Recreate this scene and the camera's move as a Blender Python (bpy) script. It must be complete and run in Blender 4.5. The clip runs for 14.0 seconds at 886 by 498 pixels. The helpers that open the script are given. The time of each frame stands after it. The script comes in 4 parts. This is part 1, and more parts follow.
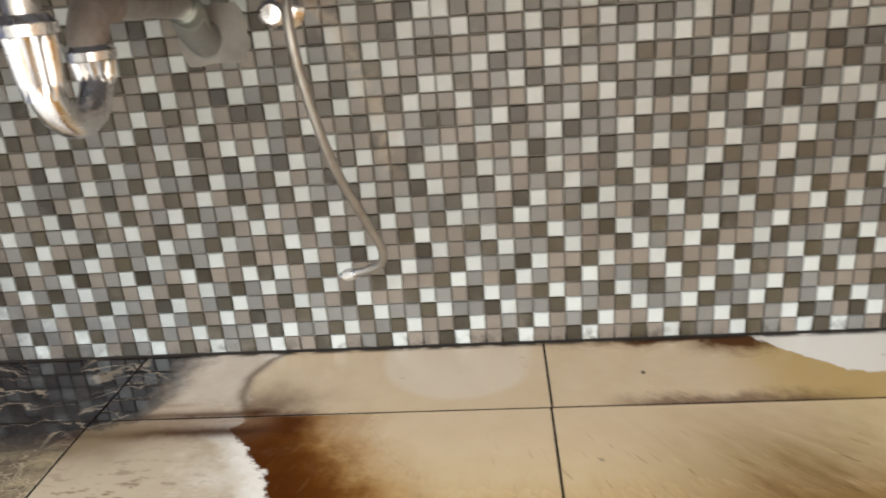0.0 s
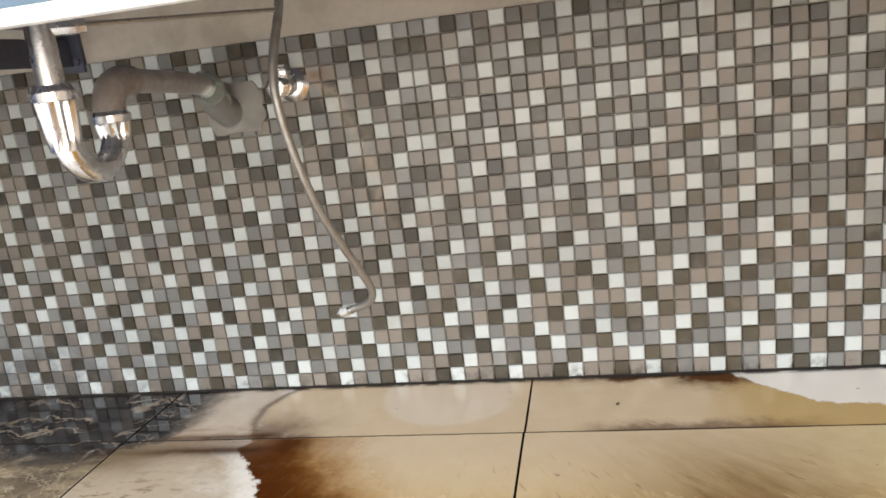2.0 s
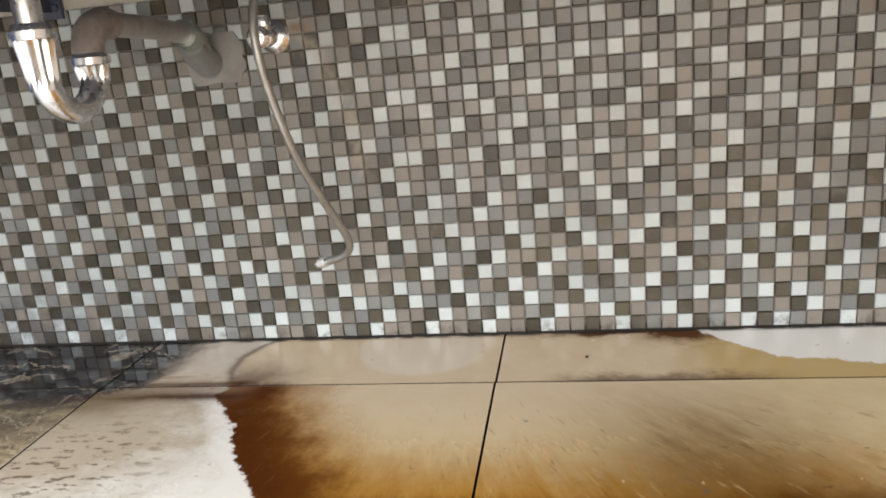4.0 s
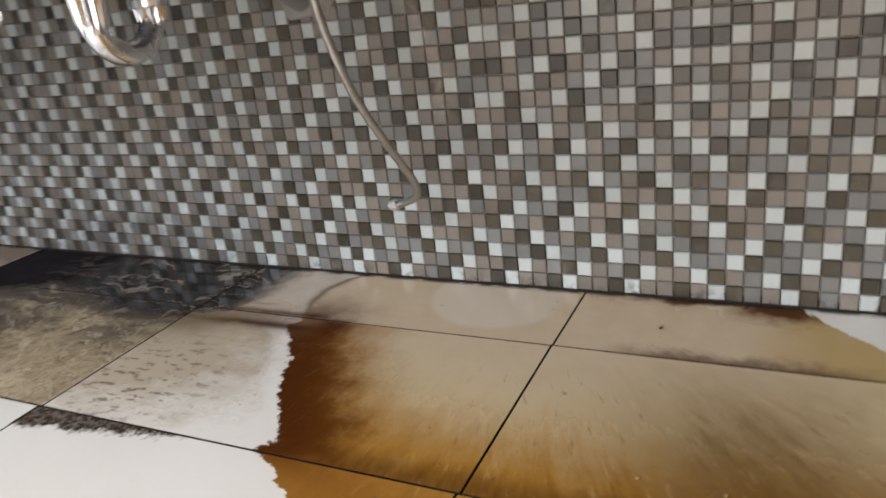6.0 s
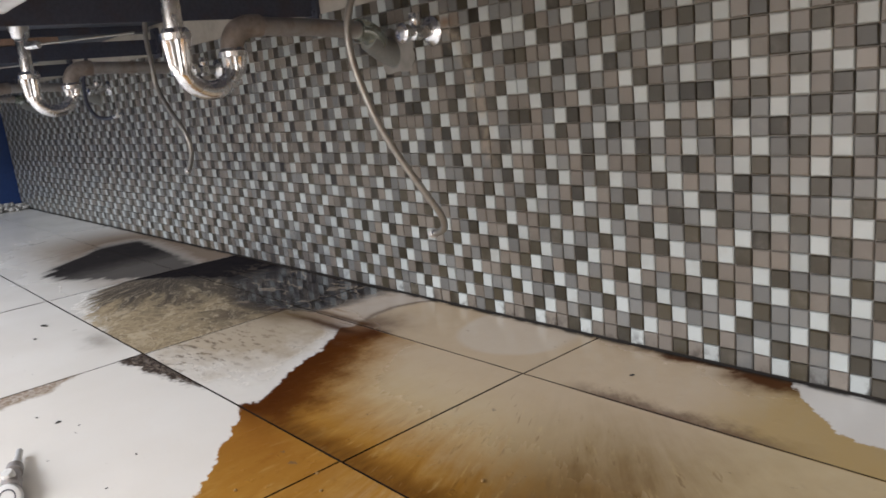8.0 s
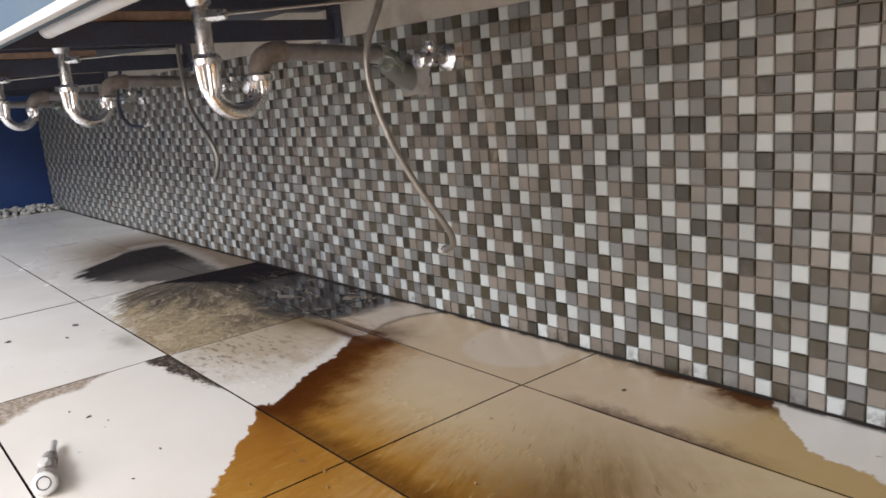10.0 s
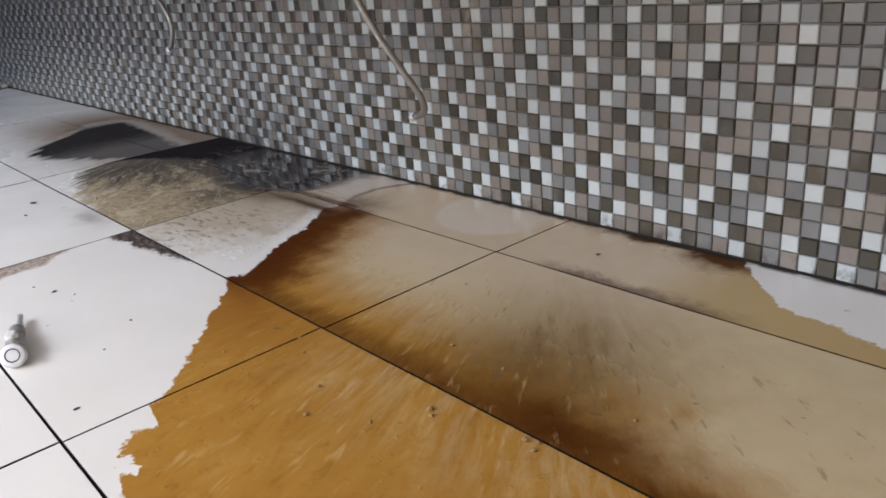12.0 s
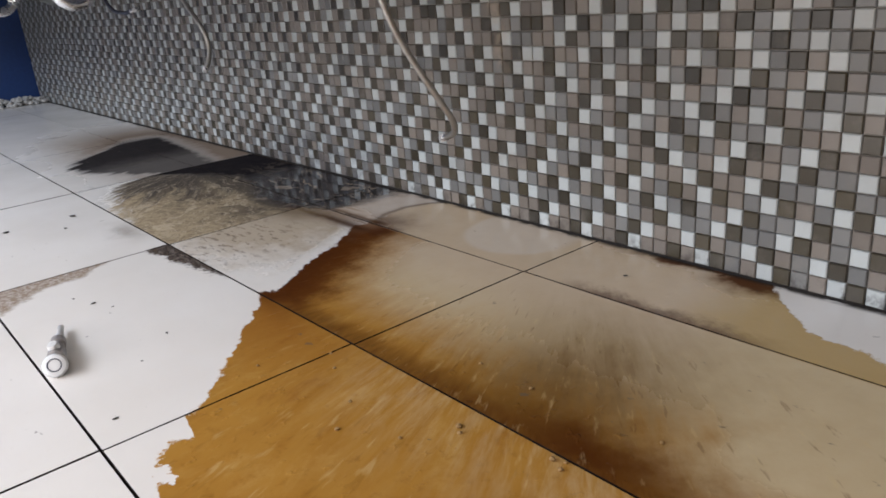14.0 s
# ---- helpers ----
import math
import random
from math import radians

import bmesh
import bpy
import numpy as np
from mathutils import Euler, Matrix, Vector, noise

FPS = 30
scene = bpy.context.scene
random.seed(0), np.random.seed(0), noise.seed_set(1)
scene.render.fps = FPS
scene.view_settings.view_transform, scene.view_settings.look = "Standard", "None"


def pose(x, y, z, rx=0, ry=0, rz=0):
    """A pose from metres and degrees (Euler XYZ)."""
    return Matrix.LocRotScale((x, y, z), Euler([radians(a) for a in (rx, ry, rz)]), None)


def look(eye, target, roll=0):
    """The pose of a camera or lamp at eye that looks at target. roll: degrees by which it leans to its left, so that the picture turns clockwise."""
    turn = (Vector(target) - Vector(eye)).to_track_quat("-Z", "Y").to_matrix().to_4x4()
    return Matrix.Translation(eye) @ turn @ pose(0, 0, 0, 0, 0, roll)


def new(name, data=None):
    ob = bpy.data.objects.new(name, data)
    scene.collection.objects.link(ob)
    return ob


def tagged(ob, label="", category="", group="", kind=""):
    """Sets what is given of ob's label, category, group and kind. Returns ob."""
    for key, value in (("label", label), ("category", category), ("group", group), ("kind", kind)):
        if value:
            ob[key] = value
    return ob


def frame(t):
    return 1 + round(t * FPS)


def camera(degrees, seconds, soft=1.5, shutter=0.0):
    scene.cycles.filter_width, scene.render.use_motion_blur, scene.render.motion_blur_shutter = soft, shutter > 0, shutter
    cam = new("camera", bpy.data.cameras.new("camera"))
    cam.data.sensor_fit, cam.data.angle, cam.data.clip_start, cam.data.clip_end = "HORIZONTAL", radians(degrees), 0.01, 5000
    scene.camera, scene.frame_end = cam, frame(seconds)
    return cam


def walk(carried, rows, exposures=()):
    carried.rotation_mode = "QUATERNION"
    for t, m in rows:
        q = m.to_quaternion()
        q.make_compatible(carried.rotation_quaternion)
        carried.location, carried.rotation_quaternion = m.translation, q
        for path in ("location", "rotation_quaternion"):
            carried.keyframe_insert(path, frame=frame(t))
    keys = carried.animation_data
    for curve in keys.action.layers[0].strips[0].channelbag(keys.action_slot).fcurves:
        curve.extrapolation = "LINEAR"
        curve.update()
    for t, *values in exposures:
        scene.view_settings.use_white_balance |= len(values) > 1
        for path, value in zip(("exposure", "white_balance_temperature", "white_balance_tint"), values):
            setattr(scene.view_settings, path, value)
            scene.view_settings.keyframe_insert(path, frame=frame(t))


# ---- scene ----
cam = camera(61.2, 14.0, soft=1.7, shutter=0.5)
EXPOSURES = [(0, 0.48, 7150, 12), (1, 0.48, 7100, 12), (2, 0.55, 7000, 13), (4.5, 0.36, 6900, 12), (5, 0.3, 6800, 12), (5.5, 0.16, 6550, 11), (6, -0.03, 6800, 14), (7.5, -0.1, 6700, 15), (10, 0.03, 6850, 17), (11, 0.0, 6700, 17), (12, -0.1, 6350, 17), (14, -0.18, 6450, 17)]
PATH = [
    (0, (-0.209, -1.154, 0.624), (-0.37, 0.706, -0.093), -4.5),
    (0.5, (-0.169, -1.178, 0.619), (-0.249, 0.676, -0.127), -5.1),
    (1, (-0.153, -1.18, 0.561), (-0.27, 0.698, -0.118), -3.8),
    (1.5, (-0.101, -1.239, 0.573), (-0.273, 0.67, 0.002), -5.0),
    (2, (-0.021, -1.279, 0.577), (-0.415, 0.624, 0.101), -7.0),
    (2.2, (-0.02, -1.295, 0.564), (-0.351, 0.62, 0.094), -6.0),
    (4.3, (-0.011, -1.306, 0.549), (-0.368, 0.573, -0.035), -5.4),
    (4.5, (-0.015, -1.3, 0.536), (-0.397, 0.569, -0.063), -5.9),
    (5, (-0.02, -1.294, 0.535), (-0.392, 0.56, -0.117), -5.6),
    (5.5, (-0.006, -1.23, 0.505), (-0.456, 0.55, -0.289), -7.3),
    (6, (0.181, -1.178, 0.566), (-0.669, 0.487, -0.145), -6.9),
    (6.5, (0.333, -1.143, 0.585), (-0.718, 0.358, -0.217), -8.2),
    (7, (0.551, -1.097, 0.57), (-0.701, 0.273, -0.176), -8.9),
    (7.5, (0.645, -1.028, 0.506), (-0.751, 0.253, -0.134), -6.6),
    (7.7, (0.642, -1.028, 0.479), (-0.825, 0.25, 0.012), -6.2),
    (9.8, (0.72, -1.063, 0.52), (-0.797, 0.17, 0.099), -4.9),
    (10, (0.721, -1.06, 0.514), (-0.796, 0.173, 0.092), -4.9),
    (10.5, (0.714, -1.063, 0.507), (-0.79, 0.172, 0.048), -4.6),
    (11, (0.715, -1.06, 0.492), (-0.761, 0.161, -0.082), -5.7),
    (11.5, (0.709, -1.048, 0.483), (-0.701, 0.207, -0.178), -4.8),
    (12, (0.697, -1.052, 0.48), (-0.714, 0.164, -0.247), -5.2),
    (12.5, (0.695, -1.067, 0.491), (-0.732, 0.144, -0.215), -3.9),
    (13, (0.703, -1.067, 0.496), (-0.737, 0.143, -0.186), -4.1),
    (13.5, (0.701, -1.069, 0.495), (-0.749, 0.124, -0.194), -4.5),
    (14, (0.705, -1.068, 0.493), (-0.758, 0.112, -0.19), -5.0),
]
walk(cam, [(t, look(eye, target, roll)) for t, eye, target, roll in PATH], EXPOSURES)

# ---- light ----
world = bpy.data.worlds.new("sky")
scene.world = world
world.use_nodes = True
wn = world.node_tree
sky = wn.nodes.new("ShaderNodeTexSky")
sky.sky_type, sky.sun_disc = "NISHITA", False
sky.sun_elevation, sky.sun_rotation = radians(48), radians(200)
wn.links.new(sky.outputs[0], wn.nodes["Background"].inputs[0])
wn.nodes["Background"].inputs[1].default_value = 0.12


def area(name, m, sx, sy, power, color):
    data = bpy.data.lights.new(name, "AREA")
    data.shape, data.size, data.size_y, data.energy, data.color = "RECTANGLE", sx, sy, power, color
    ob = new(name, data)
    ob.matrix_basis = m
    return ob


area("window_light", look((-1.9, -3.1, 2.03), (-1.6, 0, 0.0)), 1.9, 0.8, 114, (0.77, 0.895, 1.0))
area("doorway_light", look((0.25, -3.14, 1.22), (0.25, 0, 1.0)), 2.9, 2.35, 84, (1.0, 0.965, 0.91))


# ---- node helpers ----
class Graph:
    """A node material with a small arithmetic of its own."""

    def __init__(self, name):
        self.mat = bpy.data.materials.new(name)
        self.mat.use_nodes = True
        self.tree = self.mat.node_tree
        self.bsdf = self.tree.nodes["Principled BSDF"]
        geo = self.tree.nodes.new("ShaderNodeNewGeometry")
        self.pos = geo.outputs["Position"]
        split = self.tree.nodes.new("ShaderNodeSeparateXYZ")
        self.tree.links.new(self.pos, split.inputs[0])
        self.x, self.y, self.z = split.outputs

    def put(self, socket, value):
        if isinstance(value, bpy.types.NodeSocket):
            self.tree.links.new(value, socket)
        elif isinstance(value, tuple) and len(value) == 3 and socket.type == "RGBA":
            socket.default_value = (*value, 1)
        else:
            socket.default_value = value

    def op(self, kind, a, b=0.0, c=0.0, clamp=False):
        n = self.tree.nodes.new("ShaderNodeMath")
        n.operation, n.use_clamp = kind, clamp
        for s, v in zip(n.inputs, (a, b, c)):
            self.put(s, v)
        return n.outputs[0]

    def add(self, a, b): return self.op("ADD", a, b)
    def sub(self, a, b): return self.op("SUBTRACT", a, b)
    def mul(self, a, b): return self.op("MULTIPLY", a, b)
    def most(self, a, b): return self.op("MAXIMUM", a, b)
    def least(self, a, b): return self.op("MINIMUM", a, b)
    def mad(self, a, b, c): return self.op("MULTIPLY_ADD", a, b, c)
    def inv(self, a): return self.op("SUBTRACT", 1.0, a)

    def prod(self, *parts):
        out = parts[0]
        for p in parts[1:]:
            out = self.mul(out, p)
        return out

    def step(self, v, lo, hi):
        """0 at lo, 1 at hi, smoothly between (lo may be above hi)."""
        n = self.tree.nodes.new("ShaderNodeMapRange")
        n.interpolation_type = "SMOOTHSTEP"
        flip = lo > hi
        a, b = (hi, lo) if flip else (lo, hi)
        for s, val in zip((0, 1, 2, 3, 4), (v, a, b, 1.0 if flip else 0.0, 0.0 if flip else 1.0)):
            self.put(n.inputs[s], val)
        return n.outputs[0]

    def bump_at(self, v, centre, width):
        """A soft bell round centre."""
        d = self.op("DIVIDE", self.sub(v, centre), width)
        return self.op("POWER", 2.718, self.mul(self.mul(d, d), -1.0))

    def blob(self, cx, cy, rx, ry, u=None, v=None):
        return self.mul(self.bump_at(u or self.x, cx, rx), self.bump_at(v or self.y, cy, ry))

    def line(self, v, pairs):
        """A broken line through (input, output) pairs, by a colour ramp."""
        pairs = sorted(pairs)
        lo, hi = pairs[0][0], pairs[-1][0]
        outs = [o for _, o in pairs]
        bot, span = min(outs), (max(outs) - min(outs)) or 1.0
        n = self.tree.nodes.new("ShaderNodeValToRGB")
        ramp = n.color_ramp
        while len(ramp.elements) < len(pairs):
            ramp.elements.new(0.5)
        for i, (p, o) in enumerate(pairs):
            ramp.elements[i].position = (p - lo) / (hi - lo)
        for i, (p, o) in enumerate(pairs):
            g = (o - bot) / span
            ramp.elements[i].color = (g, g, g, 1)
        self.put(n.inputs[0], self.op("DIVIDE", self.sub(v, lo), hi - lo, clamp=True))
        return self.mad(n.outputs[0], span, bot)

    def vec(self, x, y, z=0.0):
        n = self.tree.nodes.new("ShaderNodeCombineXYZ")
        for s, v in zip(n.inputs, (x, y, z)):
            self.put(s, v)
        return n.outputs[0]

    def noise(self, scale, detail=3.0, rough=0.5, at=None, distort=0.0):
        n = self.tree.nodes.new("ShaderNodeTexNoise")
        self.put(n.inputs["Vector"], at or self.pos)
        n.inputs["Scale"].default_value, n.inputs["Detail"].default_value = scale, detail
        n.inputs["Roughness"].default_value, n.inputs["Distortion"].default_value = rough, distort
        return n.outputs[0]

    def cell(self, at):
        n = self.tree.nodes.new("ShaderNodeTexWhiteNoise")
        self.put(n.inputs[0], at)
        return n.outputs[0]

    def mix(self, f, a, b):
        n = self.tree.nodes.new("ShaderNodeMix")
        n.data_type = "RGBA"
        self.put(n.inputs[0], f)
        self.put(n.inputs[6], a)
        self.put(n.inputs[7], b)
        return n.outputs[2]

    def done(self, color, rough, metal=0.0, height=None, strength=0.3, dist=0.001, **more):
        self.put(self.bsdf.inputs["Base Color"], color)
        self.put(self.bsdf.inputs["Roughness"], rough)
        self.put(self.bsdf.inputs["Metallic"], metal)
        for key, value in more.items():
            self.put(self.bsdf.inputs[key.replace("_", " ")], value)
        if height is not None:
            b = self.tree.nodes.new("ShaderNodeBump")
            b.inputs["Strength"].default_value, b.inputs["Distance"].default_value = strength, dist
            self.put(b.inputs["Height"], height)
            self.tree.links.new(b.outputs[0], self.bsdf.inputs["Normal"])
        return self.mat


def plain(name, color, rough, metal=0.0, grain=60.0, vary=0.25, bump=0.15, dist=0.0006, dirt=None, dirt_scale=9.0, dirt_amount=0.5):
    """A surface with fine grain and broader blotches."""
    g = Graph(name)
    fine, broad = g.noise(grain, 4), g.noise(dirt_scale, 5, 0.6)
    low = tuple(c * (1 - vary) for c in color)
    high = tuple(min(1, c * (1 + vary)) for c in color)
    col = g.mix(fine, low, high)
    if dirt:
        col = g.mix(g.mul(g.step(broad, 0.45, 0.72), dirt_amount), col, dirt)
    r = g.mad(g.sub(broad, 0.5), 0.35, rough)
    return g.done(col, r, metal, fine, bump, dist)


# ---- mosaic materials ----
P = 0.0273


def glass_tile(name, color, vary, rough):
    g = Graph(name)
    at = g.vec(g.op("FLOOR", g.op("DIVIDE", g.x, P)), g.op("FLOOR", g.op("DIVIDE", g.z, P)), 0.0)
    rnd = g.cell(at)
    col = g.mix(rnd, tuple(c * (1 - vary) for c in color), tuple(min(1, c * (1 + vary)) for c in color))
    smear = g.noise(14, 5, 0.65)
    col = g.mix(g.mul(g.step(smear, 0.5, 0.8), 0.35), col, (0.27, 0.245, 0.21))
    # limescale and rust run below the stop valves
    wob = g.mad(g.noise(25, 3), 0.05, -0.025)
    run_x = g.add(g.line(g.z, [(0.2, -0.365), (0.36, -0.386), (0.41, -0.395), (0.48, -0.416), (0.55, -0.446), (0.6, -0.49)]), wob)
    run = g.mul(g.bump_at(g.x, run_x, 0.018), g.mul(g.step(g.z, 0.25, 0.36), g.step(g.z, 0.62, 0.58)))
    col = g.mix(g.prod(run, g.step(g.noise(60, 4), 0.3, 0.6), 0.45), col, (0.42, 0.34, 0.25))
    drip = g.noise(1.0, 2, 0.5, g.vec(g.mul(g.x, 90.0), g.mul(g.z, 11.0), 0.0))
    col = g.mix(g.prod(g.step(g.op("ABSOLUTE", g.sub(g.sub(g.x, run_x), 0.006)), 0.010, 0.004), g.step(drip, 0.55, 0.62), g.step(g.z, 0.36, 0.42), g.step(g.z, 0.59, 0.57), 0.8), col, (0.62, 0.58, 0.52))
    col = g.mix(g.mul(g.blob(-0.475, 0.585, 0.022, 0.012, None, g.z), 0.8), col, (0.16, 0.075, 0.03))
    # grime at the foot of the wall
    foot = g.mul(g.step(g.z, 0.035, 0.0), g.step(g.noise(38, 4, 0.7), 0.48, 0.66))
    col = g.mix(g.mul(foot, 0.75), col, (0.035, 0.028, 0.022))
    splash = g.mul(g.blob(-1.25, 0.02, 0.40, 0.12, None, g.z), g.step(g.noise(20, 5, 0.7), 0.33, 0.60))
    col = g.mix(g.mul(splash, 0.7), col, (0.055, 0.052, 0.055))
    r = g.mad(smear, 0.25, rough - 0.1)
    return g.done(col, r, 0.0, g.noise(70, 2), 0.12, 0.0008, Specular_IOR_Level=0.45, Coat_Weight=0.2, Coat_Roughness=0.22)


MOSAIC = {
    "W": glass_tile("white_glass_tile", (0.42, 0.45, 0.445), 0.12, 0.33),
    "D": glass_tile("olive_brown_glass_tile", (0.044, 0.036, 0.022), 0.45, 0.33),
    "g": glass_tile("grey_glass_tile", (0.157, 0.157, 0.151), 0.2, 0.33),
    "b": glass_tile("beige_grey_glass_tile", (0.168, 0.146, 0.124), 0.2, 0.33),
}
def grout_material():
    g = Graph("grey_cement_grout")
    fine = g.noise(300, 4)
    col = g.mix(fine, (0.21, 0.196, 0.176), (0.33, 0.31, 0.28))
    col = g.mix(g.mul(g.step(g.noise(9, 4), 0.45, 0.7), 0.6), col, (0.05, 0.045, 0.04))
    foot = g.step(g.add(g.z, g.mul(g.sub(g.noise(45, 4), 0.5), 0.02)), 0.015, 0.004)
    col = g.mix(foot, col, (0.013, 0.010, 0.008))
    return g.done(col, 0.9, 0.0, fine, 0.3, 0.0008)


m_grout = grout_material()
m_plaster = plain("stained_cement_plaster", (0.44, 0.40, 0.345), 0.85, 0, 90, 0.12, 0.3, 0.002, (0.27, 0.23, 0.19), 7, 0.6)
m_paint = plain("off_white_wall_paint", (0.72, 0.70, 0.66), 0.7, 0, 120, 0.06, 0.1, 0.001, (0.6, 0.57, 0.52), 3, 0.4)
m_ceiling = plain("white_ceiling_paint", (0.78, 0.77, 0.74), 0.8, 0, 120, 0.05, 0.1, 0.001, (0.68, 0.66, 0.62), 3, 0.4)
m_cement = plain("smoothed_grey_cement", (0.25, 0.237, 0.218), 0.75, 0, 120, 0.2, 0.25, 0.001, (0.11, 0.10, 0.09), 30, 0.5)
m_navy = plain("dark_blue_paint", (0.009, 0.034, 0.125), 0.45, 0, 60, 0.3, 0.1, 0.001, (0.010, 0.022, 0.06), 5, 0.4)
m_chrome = plain("scratched_chrome", (0.84, 0.84, 0.86), 0.26, 1.0, 120, 0.12, 0.04, 0.0004, (0.34, 0.31, 0.28), 26, 0.45)
m_steel = plain("braided_steel", (0.38, 0.365, 0.34), 0.36, 0.8, 700, 0.55, 0.6, 0.0008, (0.24, 0.21, 0.17), 30, 0.5)
m_rust = plain("rusted_chrome_pipe", (0.27, 0.235, 0.215), 0.6, 0.1, 110, 0.35, 0.3, 0.001, (0.17, 0.12, 0.095), 22, 0.7)
m_satin = plain("satin_nickel", (0.74, 0.73, 0.71), 0.34, 0.5, 120, 0.1, 0.06, 0.0004, (0.4, 0.37, 0.33), 40, 0.5)
m_dull = plain("dull_stained_chrome", (0.32, 0.305, 0.30), 0.42, 0.35, 90, 0.2, 0.15, 0.0008, (0.20, 0.14, 0.10), 18, 0.6)
m_tarnish = plain("green_tarnished_chrome", (0.50, 0.54, 0.49), 0.24, 0.85, 90, 0.2, 0.15, 0.0008, (0.20, 0.27, 0.22), 22, 0.6)
m_rubber = plain("grey_rubber", (0.19, 0.195, 0.19), 0.6, 0, 150, 0.2, 0.15, 0.0008, (0.22, 0.21, 0.19), 25, 0.4)
m_iron = plain("black_painted_iron", (0.058, 0.065, 0.095), 0.5, 0.1, 140, 0.4, 0.25, 0.0008, (0.07, 0.04, 0.03), 16, 0.45)
m_wood = plain("rough_brown_timber", (0.40, 0.265, 0.195), 0.8, 0, 90, 0.35, 0.4, 0.001, (0.10, 0.06, 0.04), 12, 0.6)
m_slab = plain("dark_stone_underside", (0.10, 0.112, 0.15), 0.7, 0, 200, 0.5, 0.3, 0.001, (0.12, 0.11, 0.10), 8, 0.4)
m_white = plain("blue_grey_panel", (0.055, 0.095, 0.135), 0.7, 0, 80, 0.06, 0.05, 0.0004, (0.11, 0.14, 0.17), 6, 0.45)
m_plastic = plain("white_plastic_pipe", (0.72, 0.73, 0.74), 0.35, 0, 90, 0.05, 0.05, 0.0004, (0.5, 0.48, 0.44), 14, 0.35)
m_pebble = plain("pale_pebbles", (0.42, 0.40, 0.37), 0.8, 0, 70, 0.35, 0.3, 0.001, (0.24, 0.22, 0.2), 25, 0.5)
def floor_grout_material():
    g = Graph("brown_stained_floor_grout")
    fine = g.noise(200, 4)
    foul = g.mix(fine, (0.005, 0.003, 0.002), (0.014, 0.009, 0.006))
    fair = g.mix(fine, (0.24, 0.22, 0.19), (0.36, 0.33, 0.29))
    reach = g.add(g.x, g.mul(g.sub(g.noise(6, 3), 0.5), 0.5))
    col = g.mix(g.mul(g.step(reach, -2.8, -2.3), g.mad(g.step(g.noise(14, 3), 0.3, 0.6), 0.03, 0.97)), fair, foul)
    return g.done(col, 0.95, 0.0, fine, 0.4, 0.001, Specular_IOR_Level=0.08)


m_joint = floor_grout_material()
m_crumb = plain("tan_sediment", (0.27, 0.16, 0.06), 0.9, 0, 200, 0.4, 0.2, 0.0005)
m_fleck = plain("black_grit", (0.035, 0.03, 0.025), 0.85, 0, 200, 0.4, 0.2, 0.0005)
m_ground = plain("pale_concrete_ground", (0.35, 0.34, 0.32), 0.9, 0, 12, 0.2, 0.3, 0.004, (0.25, 0.24, 0.22), 1.5, 0.5)


